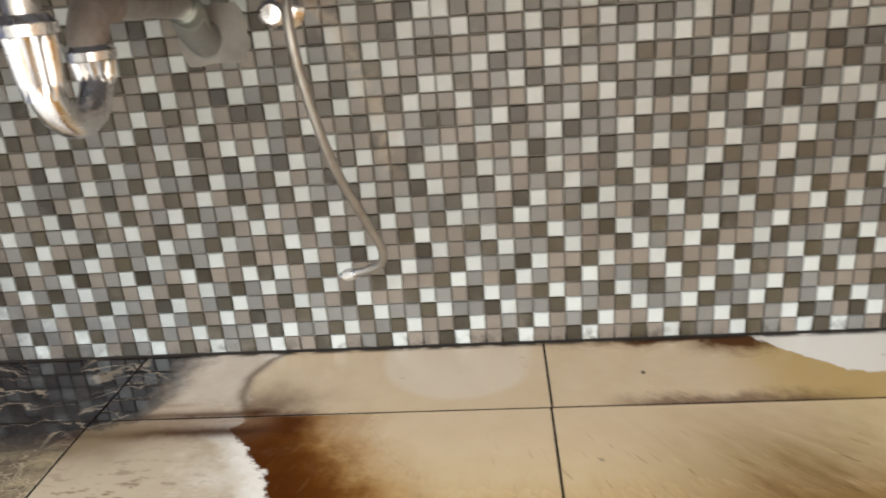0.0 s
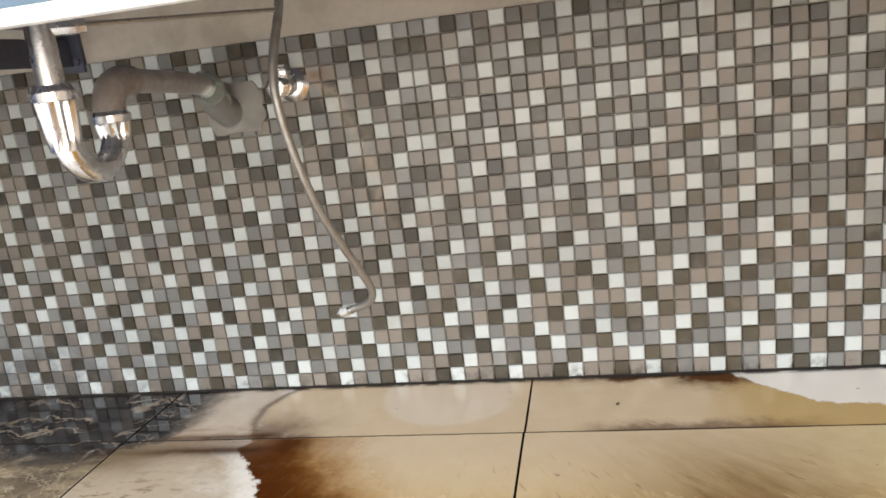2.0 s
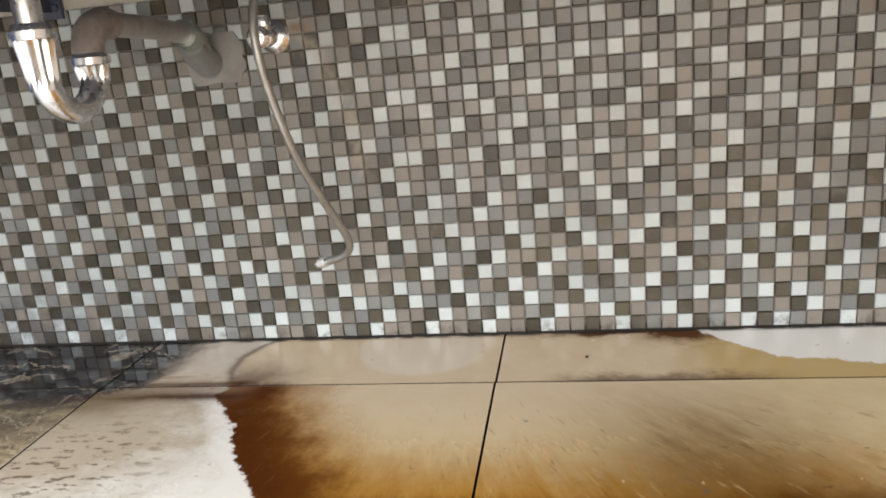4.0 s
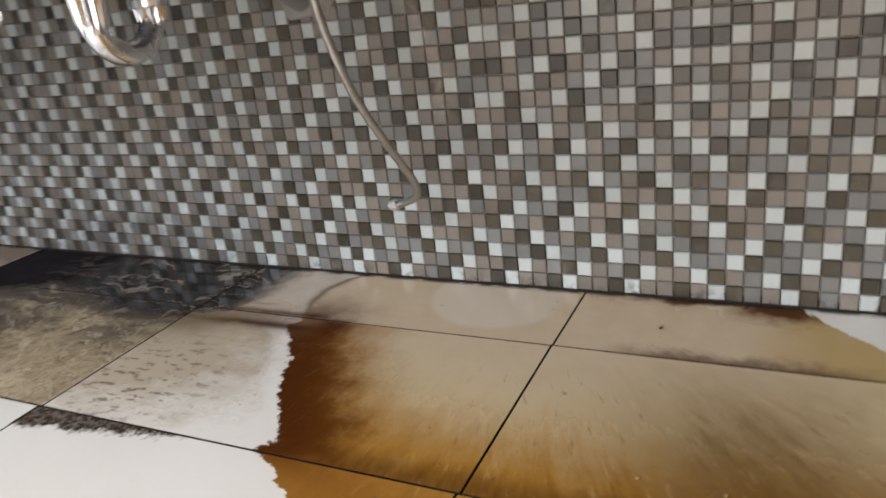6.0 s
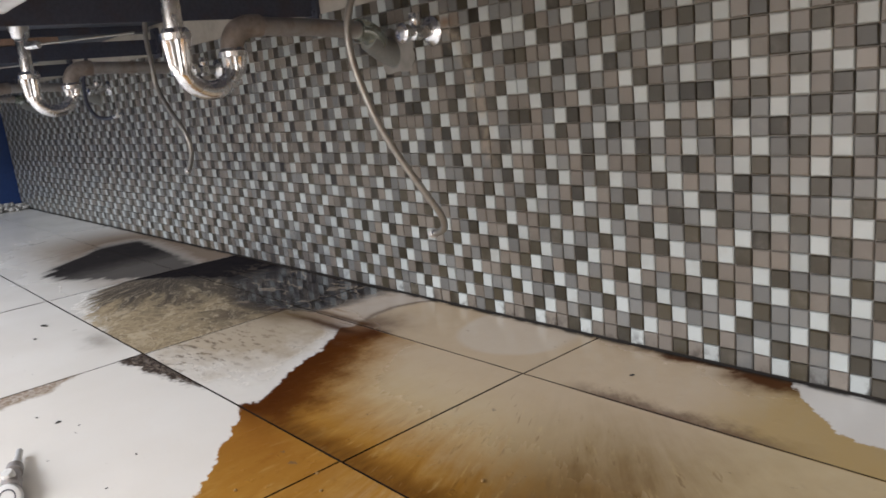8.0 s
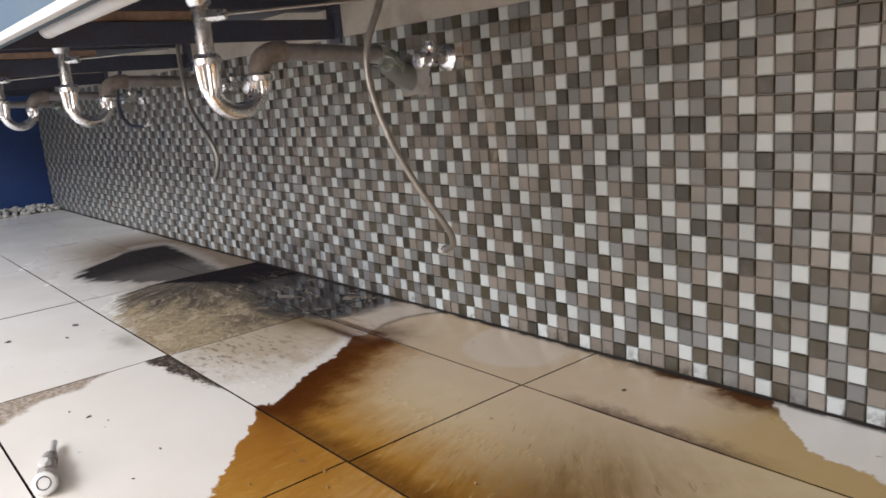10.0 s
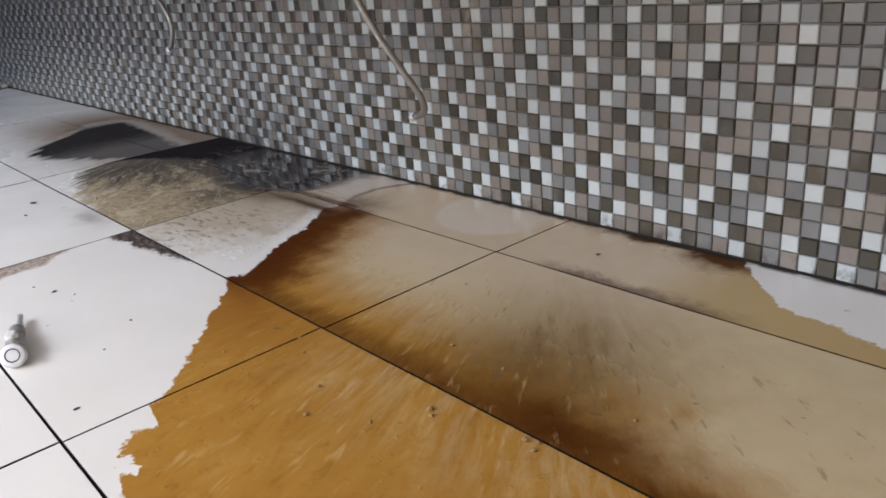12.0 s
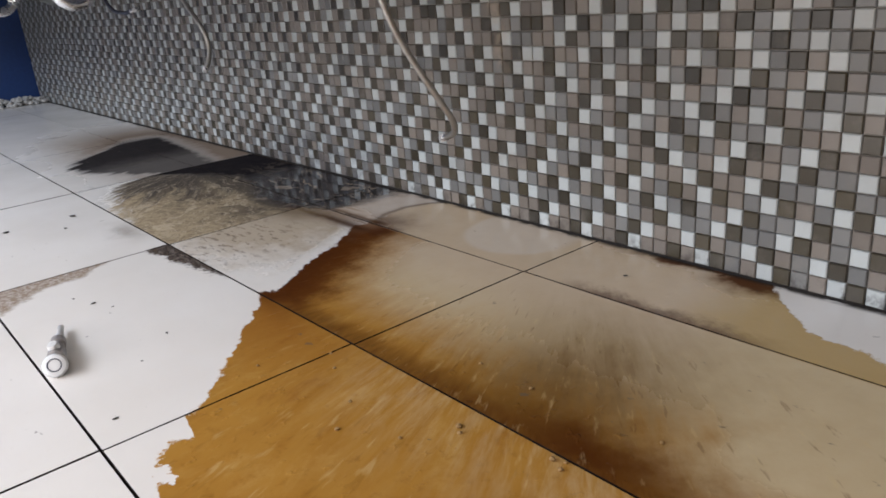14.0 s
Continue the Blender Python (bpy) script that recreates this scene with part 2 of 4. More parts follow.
# ---- floor material: cream tile with old rust-water stains ----
def floor_tile_material():
    g = Graph("stained_cream_floor_tile")
    n_big, n_mid, n_fine = g.noise(5, 4, 0.55), g.noise(22, 5, 0.6), g.noise(95, 4, 0.65)
    # wavering plan coordinates for soft, drifting edges
    wx = g.mad(g.sub(n_mid, 0.5), 0.07, g.x)
    wy = g.mad(g.sub(g.noise(20, 4, 0.6, g.vec(g.y, g.x, 3.7)), 0.5), 0.07, g.y)
    jag = g.add(g.mad(g.sub(n_fine, 0.5), 0.035, 0.0), g.mul(g.sub(n_mid, 0.5), 0.055))

    clean = g.mix(n_big, (0.69, 0.64, 0.58), (0.765, 0.735, 0.695))
    clean = g.mix(g.mul(g.step(n_fine, 0.62, 0.8), 0.25), clean, (0.45, 0.41, 0.35))

    # the rust-water stain: left edge as x over y, wall-side edge as y over x
    left = g.line(g.y, [(-1.3, 0.30), (-1.0, 0.16), (-0.93, 0.05), (-0.905, 0.0), (-0.893, -0.05), (-0.885, -0.084), (-0.853, -0.104), (-0.84, -0.10), (-0.826, -0.095),
                        (-0.819, -0.15), (-0.784, -0.169),
                        (-0.735, -0.224), (-0.693, -0.277), (-0.619, -0.362), (-0.587, -0.40), (-0.56, -0.45), (-0.531, -0.436),
                        (-0.48, -0.462), (-0.408, -0.522), (-0.376, -0.53), (-0.29, -0.584), (-0.24, -0.625), (-0.205, -0.61),
                        (-0.147, -0.64), (-0.085, -0.645), (-0.03, -0.625), (0.0, -0.60)])
    dl = g.add(g.sub(g.x, left), jag)
    near_wall = g.step(g.y, -0.225, -0.19)
    sharp = g.step(dl, -0.002, 0.006)
    soft = g.step(dl, -0.012, 0.02)
    stain = g.add(g.mul(sharp, g.inv(near_wall)), g.mul(soft, near_wall))
    top = g.line(g.x, [(-0.3, 0.06), (0.18, 0.03), (0.205, -0.02), (0.27, -0.082), (0.30, -0.12), (0.36, -0.13), (0.42, -0.146), (0.6, -0.19), (1.2, -0.3)])
    dt = g.sub(g.sub(top, g.y), g.mul(jag, 0.7))
    stain = g.mul(stain, g.step(dt, -0.001, 0.005))
    # clean islands left within the stain near its outer edge
    iu, iv = g.add(g.sub(g.x, -0.055), g.mul(g.sub(g.y, -0.887), 0.35)), g.sub(g.sub(g.y, -0.887), g.mul(g.sub(g.x, -0.055), 0.25))
    isle = g.add(g.add(g.op("ABSOLUTE", g.mul(iu, 1.15)), g.op("ABSOLUTE", g.mul(iv, 1.7))), g.mul(jag, 1.5))
    stain = g.mul(stain, g.step(isle, 0.027, 0.031))

    # fan of streaks running out from the foot of the wall
    ax, ay = g.sub(g.x, -0.30), g.sub(g.y, 0.15)
    ang = g.op("ARCTAN2", ax, ay)
    rad = g.op("SQRT", g.add(g.mul(ax, ax), g.mul(ay, ay)))
    streak = g.noise(1.0, 5, 0.6, g.vec(g.mul(ang, 26.0), g.mul(rad, 7.0), 1.3), 0.4)
    streak2 = g.noise(1.0, 4, 0.6, g.vec(g.mul(ang, 70.0), g.mul(rad, 14.0), 5.3), 0.3)

    amber = g.mix(streak, (0.275, 0.118, 0.016), (0.40, 0.208, 0.042))
    cloud = g.noise(1.0, 6, 0.66, g.vec(g.mul(ang, 17.0), g.mul(rad, 11.0), 8.8), 0.25)
    amber = g.mix(g.mul(g.step(cloud, 0.50, 0.76), 0.5), amber, (0.50, 0.31, 0.10))
    amber = g.mix(g.mul(g.step(cloud, 0.44, 0.26), 0.55), amber, (0.22, 0.085, 0.012))
    amber = g.mix(g.mul(g.step(g.noise(55, 4, 0.6), 0.56, 0.70), 0.35), amber, (0.22, 0.095, 0.016))
    tan = g.mix(n_mid, (0.50, 0.375, 0.205), (0.58, 0.46, 0.285))
    # tan turns greyer wallward, holding the wall's milky reflection as colour
    tan = g.mix(g.mul(g.step(wy, -0.46, -0.22), g.step(wx, 0.30, 0.12)), tan, g.mix(n_mid, (0.50, 0.378, 0.245), (0.57, 0.445, 0.31)))
    row = g.mul(g.step(g.y, -0.5613, -0.5607), g.step(g.y, -0.19, -0.22))
    strip = g.step(g.y, -0.2075, -0.2065)
    # paler, washed-out areas, greyed by the wall's painted-in reflection; borders fray along the streaks
    fray = g.add(g.mul(g.sub(streak, 0.5), 0.9), g.mul(g.sub(streak2, 0.5), 0.6))
    ease = g.mad(g.step(g.x, -0.25, 0.0), 0.07, 0.05)
    pale = g.step(g.add(wy, g.mul(fray, ease)), -0.53, -0.33)
    pale = g.mul(pale, g.step(g.add(dl, g.mul(fray, 0.05)), 0.05, 0.27))
    pale = g.most(pale, g.mul(g.step(g.add(wx, g.mul(fray, 0.08)), 0.26, 0.40), g.step(g.add(wy, g.mul(fray, 0.05)), -0.56, -0.44)))
    pale = g.most(g.mul(pale, g.inv(strip)), g.mul(strip, 0.95))
    low_row = g.step(g.y, -0.5607, -0.5613)
    pale = g.mul(pale, g.inv(low_row))
    pale = g.most(pale, g.prod(g.bump_at(wy, -0.58, 0.10), low_row, g.step(g.x, -0.2, 0.0), g.step(streak2, 0.34, 0.74), 0.32))
    col = g.mix(pale, amber, tan)
    # ochre in the strip along the wall past the cross joint
    col = g.mix(g.prod(strip, g.step(wx, 0.10, 0.24), 0.75), col, (0.42, 0.27, 0.085))
    # dark brown deposits
    edge = g.prod(g.step(g.add(dl, g.mul(g.sub(n_mid, 0.5), 0.10)), 0.17, 0.02), g.step(g.y, -0.62, -0.545), g.step(g.y, -0.19, -0.24))
    band = g.prod(g.step(g.add(g.y, g.mul(fray, 0.05)), -0.50, -0.55), row, g.step(g.x, -0.62, -0.5), g.mad(g.step(g.x, 0.05, 0.25), 0.2, 0.8), g.step(g.x, 0.62, 0.4))
    pool = g.prod(g.blob(0.165, -0.465, 0.14, 0.135, wx, wy), row, g.mad(streak, 1.3, 0.25), g.mad(streak2, 1.0, 0.5))
    deep = g.mul(g.blob(0.26, -0.54, 0.15, 0.055, wx, wy), row)
    edge1 = g.prod(g.step(g.add(wy, g.mul(fray, 0.03)), -0.165, -0.205), g.step(g.x, -0.10, 0.02), g.step(g.x, 0.34, 0.2), strip, 0.75)
    corner = g.mul(g.most(g.blob(0.17, -0.015, 0.065, 0.035, wx, wy), g.blob(0.08, -0.004, 0.14, 0.016, wx, wy)), 1.2)
    shade = g.prod(g.blob(-0.585, -0.175, 0.075, 0.055, wx, wy), strip, soft)
    knot = g.least(g.mul(g.blob(-0.575, -0.225, 0.075, 0.042, wx, wy), 1.3), 1.0)
    haze_brown = g.mul(g.blob(0.13, -0.33, 0.17, 0.12, wx, wy), row)
    col = g.mix(g.mul(haze_brown, g.mad(streak, 0.9, 0.15)), col, (0.30, 0.205, 0.095))
    col = g.mix(g.least(g.mul(pool, 0.95), 0.85), col, (0.17, 0.09, 0.02))
    foot = g.prod(g.step(g.add(wy, g.mul(fray, 0.08)), -0.42, -0.55), row, g.step(g.x, -0.2, 0.08), g.step(wx, 0.48, 0.30))
    col = g.mix(g.mul(foot, 0.4), col, (0.17, 0.075, 0.012))
    col = g.mix(g.least(g.add(g.mul(edge, 0.9), g.mul(g.step(dl, 0.26, 0.05), g.mul(row, 0.3))), 0.95), col, (0.15, 0.052, 0.008))
    dark = g.most(g.most(g.mul(edge, g.mad(n_mid, 0.9, 0.5)), g.mul(band, g.mad(streak2, 0.9, 0.35))),
                  g.most(g.most(g.mul(g.op("POWER", pool, 1.6), 0.3), g.mul(deep, 0.95)), g.most(edge1, g.most(corner, g.most(knot, g.mul(shade, 0.7))))))
    col = g.mix(g.op("MINIMUM", dark, 0.95), col, (0.062, 0.016, 0.003))
    col = g.mix(g.prod(g.blob(-0.34, -0.61, 0.19, 0.10, wx, wy), low_row, 0.65), col, (0.23, 0.085, 0.014))
    # streak relief put into the colour: a pale dash with a shaded tail
    dash = g.noise(1.0, 3, 0.55, g.vec(g.mul(ang, 62.0), g.mul(rad, 17.0), 2.9), 0.2)
    tail = g.noise(1.0, 3, 0.55, g.vec(g.mul(ang, 62.0), g.mad(rad, 17.0, -0.45), 2.9), 0.2)
    marks = g.prod(g.inv(strip), g.step(g.y, -0.24, -0.34), g.mad(g.step(g.x, -0.3, -0.1), 0.8, 0.2))
    col = g.mix(g.prod(g.step(dash, 0.60, 0.74), marks, 0.3), col, (0.60, 0.44, 0.21))
    col = g.mix(g.prod(g.step(tail, 0.62, 0.70), g.step(dash, 0.66, 0.60), marks, g.mad(row, 0.3, 0.15)), col, (0.11, 0.05, 0.012))
    col = g.mix(g.mul(g.step(n_fine, 0.68, 0.76), 0.4), col, (0.13, 0.06, 0.02))
    # a paler half-round by the wall
    ex, ey = g.op("DIVIDE", g.sub(g.x, -0.29), 0.132), g.op("DIVIDE", g.sub(g.y, -0.035), 0.14)
    half_round = g.mul(g.step(g.add(g.add(g.mul(ex, ex), g.mul(ey, ey)), g.mul(jag, 2.0)), 1.1, 0.82), g.step(g.x, -0.16, -0.20))
    col = g.mix(g.mul(half_round, 0.42), col, (0.62, 0.55, 0.48))
    out = g.mix(stain, clean, col)

    # tan growth with pale strands fanning out over the tile past the stain
    qx, qy = g.add(g.x, 1.575), g.add(g.y, 0.175)
    qa = g.op("ARCTAN2", qy, qx)
    qr = g.op("SQRT", g.add(g.mul(qx, qx), g.mul(qy, qy)))
    sway = g.mul(g.sub(g.noise(7, 4, 0.6), 0.5), 0.5)
    fib = g.noise(1.0, 6, 0.68, g.vec(g.mul(g.add(qa, g.mul(sway, 0.6)), 11.0), g.mul(qr, 3.0), 2.2), 0.4)
    hair = g.op("ABSOLUTE", g.sub(g.noise(1.0, 3, 0.5, g.vec(g.mul(g.add(qa, sway), 9.0), g.mul(qr, 1.8), 7.7), 0.12), 0.5))
    hair2 = g.op("ABSOLUTE", g.sub(g.noise(1.0, 2, 0.5, g.vec(g.mul(g.add(qa, sway), 17.0), g.mul(qr, 3.0), 1.7), 0.15), 0.5))
    hair = g.most(g.step(hair, 0.022, 0.006), g.mul(g.step(hair2, 0.024, 0.006), 0.7))
    tile2 = g.mul(g.step(g.x, -1.567, -1.566), g.step(g.x, -0.859, -0.8602))
    row2 = g.step(g.y, -0.5613, -0.5607)
    moss = g.noise(30, 7, 0.72, None, 1.5)
    outer = g.line(g.x, [(-1.57, -0.36), (-1.53, -0.46), (-1.48, -0.50), (-1.40, -0.53), (-1.30, -0.545), (-1.1, -0.60), (-0.86, -0.64)])
    reach = g.add(g.sub(g.y, outer), g.add(g.mul(g.sub(fib, 0.5), 0.20), g.mul(g.sub(moss, 0.5), 0.10)))
    fibre = g.prod(tile2, row2, g.step(reach, -0.01, 0.05))
    fcol = g.mix(g.step(moss, 0.30, 0.64), (0.15, 0.108, 0.062), (0.33, 0.252, 0.15))
    fcol = g.mix(g.prod(g.step(g.noise(24, 5, 0.7), 0.54, 0.62), g.step(g.y, -0.50, -0.36), 0.85), fcol, (0.06, 0.04, 0.022))
    fcol = g.mix(g.mul(g.most(g.blob(-1.17, -0.325, 0.06, 0.035, wx, wy), g.blob(-0.95, -0.33, 0.09, 0.05, wx, wy)), 0.8), fcol, (0.05, 0.033, 0.02))
    # dark root of the fan, reaching out between the strands
    root = g.mul(g.step(g.add(qr, g.mul(g.sub(fib, 0.5), 0.8)), 0.50, 0.30), g.step(qa, -0.15, -0.5))
    root = g.most(root, g.mul(g.step(g.add(g.y, g.mul(g.sub(fib, 0.5), 0.14)), -0.305, -0.255), 0.95))
    fcol = g.mix(g.mul(root, 0.94), fcol, (0.026, 0.017, 0.012))
    fcol = g.mix(g.prod(hair, g.mad(g.step(qr, 0.5, 0.15), -0.2, 0.5)), fcol, (0.50, 0.41, 0.29))
    out = g.mix(g.mul(fibre, 0.95), out, fcol)
    # dust on the clean tile between
    between = g.mul(g.step(g.x, -0.8602, -0.859), row2)
    dust = g.prod(between, g.blob(-0.82, -0.34, 0.27, 0.20, wx, wy), g.step(dl, 0.0, -0.05))
    dust = g.step(g.add(dust, g.mul(g.sub(g.noise(16, 5, 0.65, g.vec(g.mul(g.x, 0.7), g.y, 2.0)), 0.5), 1.0)), 0.05, 1.15)
    dust = g.mul(dust, between)
    out = g.mix(g.least(g.mul(dust, g.mad(g.noise(30, 5, 0.65), 1.4, 0.8)), 0.92), out, (0.33, 0.245, 0.155))
    fleck = g.noise(1.0, 3, 0.6, g.vec(g.mul(g.x, 34.0), g.mul(g.y, 80.0), 6.1))
    veil = g.prod(between, g.least(g.mul(g.blob(-0.82, -0.36, 0.27, 0.20, wx, wy), 1.3), 1.0), g.step(dl, 0.0, -0.03), 0.45)
    out = g.mix(veil, out, (0.52, 0.445, 0.35))
    specks = g.prod(between, g.step(fleck, 0.55, 0.63), g.least(g.mul(g.blob(-0.76, -0.45, 0.13, 0.12), 1.4), 1.0), 0.8)
    out = g.mix(specks, out, (0.13, 0.085, 0.05))

    # black slime by the wall
    low = g.line(g.x, [(-1.57, -0.36), (-1.48, -0.27), (-1.3, -0.19), (-1.16, -0.215), (-1.05, -0.265), (-0.975, -0.265), (-0.9, -0.262),
                       (-0.83, -0.235), (-0.77, -0.20), (-0.72, -0.12), (-0.66, -0.02)])
    ds = g.add(g.sub(g.y, low), g.mul(g.sub(n_mid, 0.5), 0.09))
    slime = g.prod(g.step(ds, -0.015, 0.035), g.step(g.x, -1.575, -1.565), g.step(wx, -0.71, -0.80))
    fl = g.line(g.x, [(-2.4, -0.14), (-2.25, -0.22), (-2.05, -0.42), (-1.95, -0.48), (-1.8, -0.46), (-1.7, -0.40), (-1.57, -0.34)])
    fu = g.line(g.x, [(-2.4, -0.06), (-2.2, -0.03), (-1.9, -0.05), (-1.57, -0.10)])
    comb = g.noise(1.0, 4, 0.6, g.vec(g.mul(g.add(g.x, g.mul(g.y, 0.5)), 30.0), g.mul(g.y, 5.0), 3.3))
    far = g.prod(g.step(g.add(g.sub(g.y, fl), g.mul(g.sub(comb, 0.5), 0.16)), -0.02, 0.03), g.step(g.sub(fu, wy), -0.02, 0.06), g.step(g.x, -1.56, -1.57))
    far = g.mul(far, g.step(wx, -2.36, -2.2))
    flow = g.add(g.y, g.mul(g.sub(g.noise(9, 4, 0.6), 0.5), 0.16))
    strand = g.op("ABSOLUTE", g.sub(g.noise(1.0, 0.6, 0.4, g.vec(g.mul(g.x, 3.0), g.mul(flow, 13.0), 0.0), 0.3), 0.5))
    strand2 = g.op("ABSOLUTE", g.sub(g.noise(1.0, 0.6, 0.4, g.vec(g.mul(g.x, 4.5), g.mul(flow, 24.0), 4.0), 0.4), 0.5))
    strand = g.mul(g.most(g.step(strand, 0.024, 0.006), g.mul(g.step(strand2, 0.026, 0.004), 0.75)), g.step(g.noise(8, 2), 0.38, 0.50))
    # brown seep along the first joint
    run_y = g.add(g.add(g.y, g.mul(jag, 0.25)), g.mul(g.sub(g.noise(6, 2), 0.5), 0.03))
    ends = g.mul(g.step(g.x, -0.98, -0.84), g.step(g.x, -0.54, -0.60))
    out = g.mix(g.prod(g.bump_at(run_y, -0.213, 0.042), ends, 0.7), out, (0.20, 0.115, 0.065))
    seep = g.mul(g.most(g.bump_at(run_y, -0.190, 0.012), g.most(g.bump_at(run_y, -0.240, 0.016), g.mul(g.bump_at(run_y, -0.165, 0.008), g.step(g.x, -0.66, -0.74)))), ends)
    out = g.mix(g.mul(seep, 0.92), out, (0.050, 0.020, 0.010))
    corner2 = g.mul(g.blob(-0.86, -0.24, 0.10, 0.075, wx, wy), g.mul(g.step(g.x, -0.8602, -0.859), row2))
    out = g.mix(g.op("MINIMUM", g.mul(corner2, 1.1), 0.9), out, (0.17, 0.12, 0.07))
    film = g.prod(g.step(g.y, -0.2, -0.18), g.step(g.x, -0.6, -0.64), g.step(g.x, -0.95, -0.88), g.inv(stain), 0.75)
    out = g.mix(film, out, g.mix(n_mid, (0.36, 0.26, 0.18), (0.52, 0.42, 0.33)))
    rim = g.prod(g.bump_at(g.sub(dl, g.mul(jag, 0.7)), 0.004, 0.010), g.step(g.y, -0.2075, -0.2065), g.step(g.x, -0.3, -0.45), 0.8)
    out = g.mix(rim, out, (0.10, 0.052, 0.022))
    black = g.mix(n_mid, (0.008, 0.008, 0.011), (0.028, 0.023, 0.022))
    black = g.mix(g.prod(strand, g.step(g.x, -1.45, -1.0), 0.7), black, (0.34, 0.27, 0.20))
    wet = g.op("MINIMUM", g.most(slime, g.mul(far, g.mad(g.step(wx, -1.70, -1.95), 0.07, 0.92))), 1.0)
    out = g.mix(wet, out, black)
    # brown wash and haze round the far slime
    wash = g.prod(g.step(g.add(wy, g.mul(g.sub(n_mid, 0.5), 0.12)), -0.50, -0.30), g.step(wx, -2.80, -2.35), g.step(g.x, -1.56, -1.57), g.inv(wet))
    out = g.mix(g.mul(wash, 0.75), out, g.mix(n_mid, (0.30, 0.24, 0.19), (0.44, 0.37, 0.31)))
    haze = g.mul(g.least(g.mul(g.blob(-1.92, -0.13, 0.58, 0.24, wx, wy), 1.8), 1.0), g.step(g.x, -1.56, -1.57))
    out = g.mix(g.prod(haze, g.inv(wet), 0.9), out, (0.17, 0.12, 0.085))
    # grime creeping out of the joints
    wedge = g.prod(g.step(g.sub(g.add(g.y, g.mul(jag, 1.0)), g.line(g.x, [(-0.86, -0.62), (-0.78, -0.607), (-0.66, -0.585), (-0.54, -0.56)])), -0.004, 0.012),
                   g.step(g.y, -0.5607, -0.5613), g.step(g.x, -0.8655, -0.8645), g.step(g.x, -0.5, -0.6))
    out = g.mix(g.mul(wedge, g.mad(n_fine, 0.9, 0.5)), out, (0.045, 0.026, 0.016))
    wid = g.line(g.y, [(-0.93, 0.15), (-0.88, 0.10), (-0.82, 0.055), (-0.75, 0.045), (-0.69, 0.0)])
    sand = g.prod(g.step(g.add(g.sub(g.sub(g.x, -0.86), wid), jag), 0.012, -0.008), g.step(g.x, -0.8655, -0.8645), g.step(g.y, -0.919, -0.91), g.step(g.y, -0.67, -0.7))
    out = g.mix(g.mul(sand, g.mad(g.step(n_fine, 0.35, 0.6), 0.4, 0.5)), out, (0.24, 0.165, 0.105))
    smudge = g.mul(g.blob(-1.045, -0.585, 0.075, 0.03, wx, wy), g.step(g.y, -0.5607, -0.5613))
    out = g.mix(g.mul(smudge, g.mad(n_mid, 0.6, 0.3)), out, (0.25, 0.21, 0.17))
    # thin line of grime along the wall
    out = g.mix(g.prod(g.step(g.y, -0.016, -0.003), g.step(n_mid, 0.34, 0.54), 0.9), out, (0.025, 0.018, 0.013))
    # scattered small marks
    out = g.mix(g.mul(g.step(g.noise(46, 3, 0.6, g.vec(g.mul(g.x, 0.6), g.y, 9.1)), 0.71, 0.76), 0.6), out, (0.10, 0.085, 0.07))

    rough = g.mad(n_big, 0.16, 0.15)
    rough = g.mad(g.mul(wet, g.step(g.x, -1.4, -1.15)), -0.18, rough)
    rough = g.mad(g.mul(wet, g.step(g.x, -1.1, -1.3)), 0.25, rough)
    rough = g.mad(fibre, g.inv(wet), rough)
    crust = g.mul(g.op("MINIMUM", g.most(g.most(edge, band), g.mul(corner, 1.3)), 1.0), stain)
    rough = g.mad(crust, 0.2, rough)
    rough = g.op("MINIMUM", g.most(rough, 0.05), 0.7)
    lumps = g.prod(g.step(g.noise(48, 3, 0.6, g.vec(g.x, g.mul(g.y, 0.7), 4.4)), 0.60, 0.78), g.mul(stain, 2.6), g.mad(pale, -0.85, 1.0))
    height = g.add(g.add(lumps, g.mul(n_fine, g.mul(stain, 0.3))), g.add(g.mul(streak, g.mul(stain, 0.4)), g.mul(moss, g.mul(fibre, 2.0))))
    height = g.mul(height, g.mad(wet, -0.85, 1.0))
    # deposits are dull, washed areas and clear glaze shine
    dull = g.mul(stain, g.most(g.inv(pale), crust))
    spec = g.most(g.mad(wet, -0.12, g.mad(dull, -0.43, 0.45)), 0.02)
    spec = g.mad(g.mul(wet, g.step(g.x, -1.05, -1.35)), -0.36, spec)
    spec = g.most(spec, 0.0)
    rough = g.least(g.mad(dull, 0.2, rough), 0.7)
    # dry dust and growth dull the glaze
    matt = g.least(g.most(g.most(haze, g.most(wash, fibre)), g.most(g.mul(dust, 0.8), seep)), 1.0)
    spec = g.mul(spec, g.mad(g.mul(matt, g.inv(wet)), -0.97, 1.0))
    rough = g.least(g.mad(g.mul(matt, g.inv(wet)), 0.3, rough), 0.8)
    return g.done(out, rough, 0.0, height, 0.32, 0.0014, Specular_IOR_Level=spec)


m_floor_tile = floor_tile_material()


# ---- mesh helpers ----
def mesh_of(name, bm, material, smooth=False):
    data = bpy.data.meshes.new(name)
    bm.to_mesh(data)
    bm.free()
    if smooth:
        data.polygons.foreach_set("use_smooth", [True] * len(data.polygons))
        data.set_sharp_from_angle(angle=radians(40))
    data.materials.append(material)
    return data


def part(name, bm, material, parent, label="", smooth=False):
    ob = new(name, mesh_of(name, bm, material, smooth))
    ob.parent = parent
    if label:
        ob["label"] = label
    return ob


def thing(name, at, label, category, group="", kind=""):
    ob = new(name)
    ob.location = at
    ob.empty_display_size = 0.05
    return tagged(ob, label, category, group, kind)


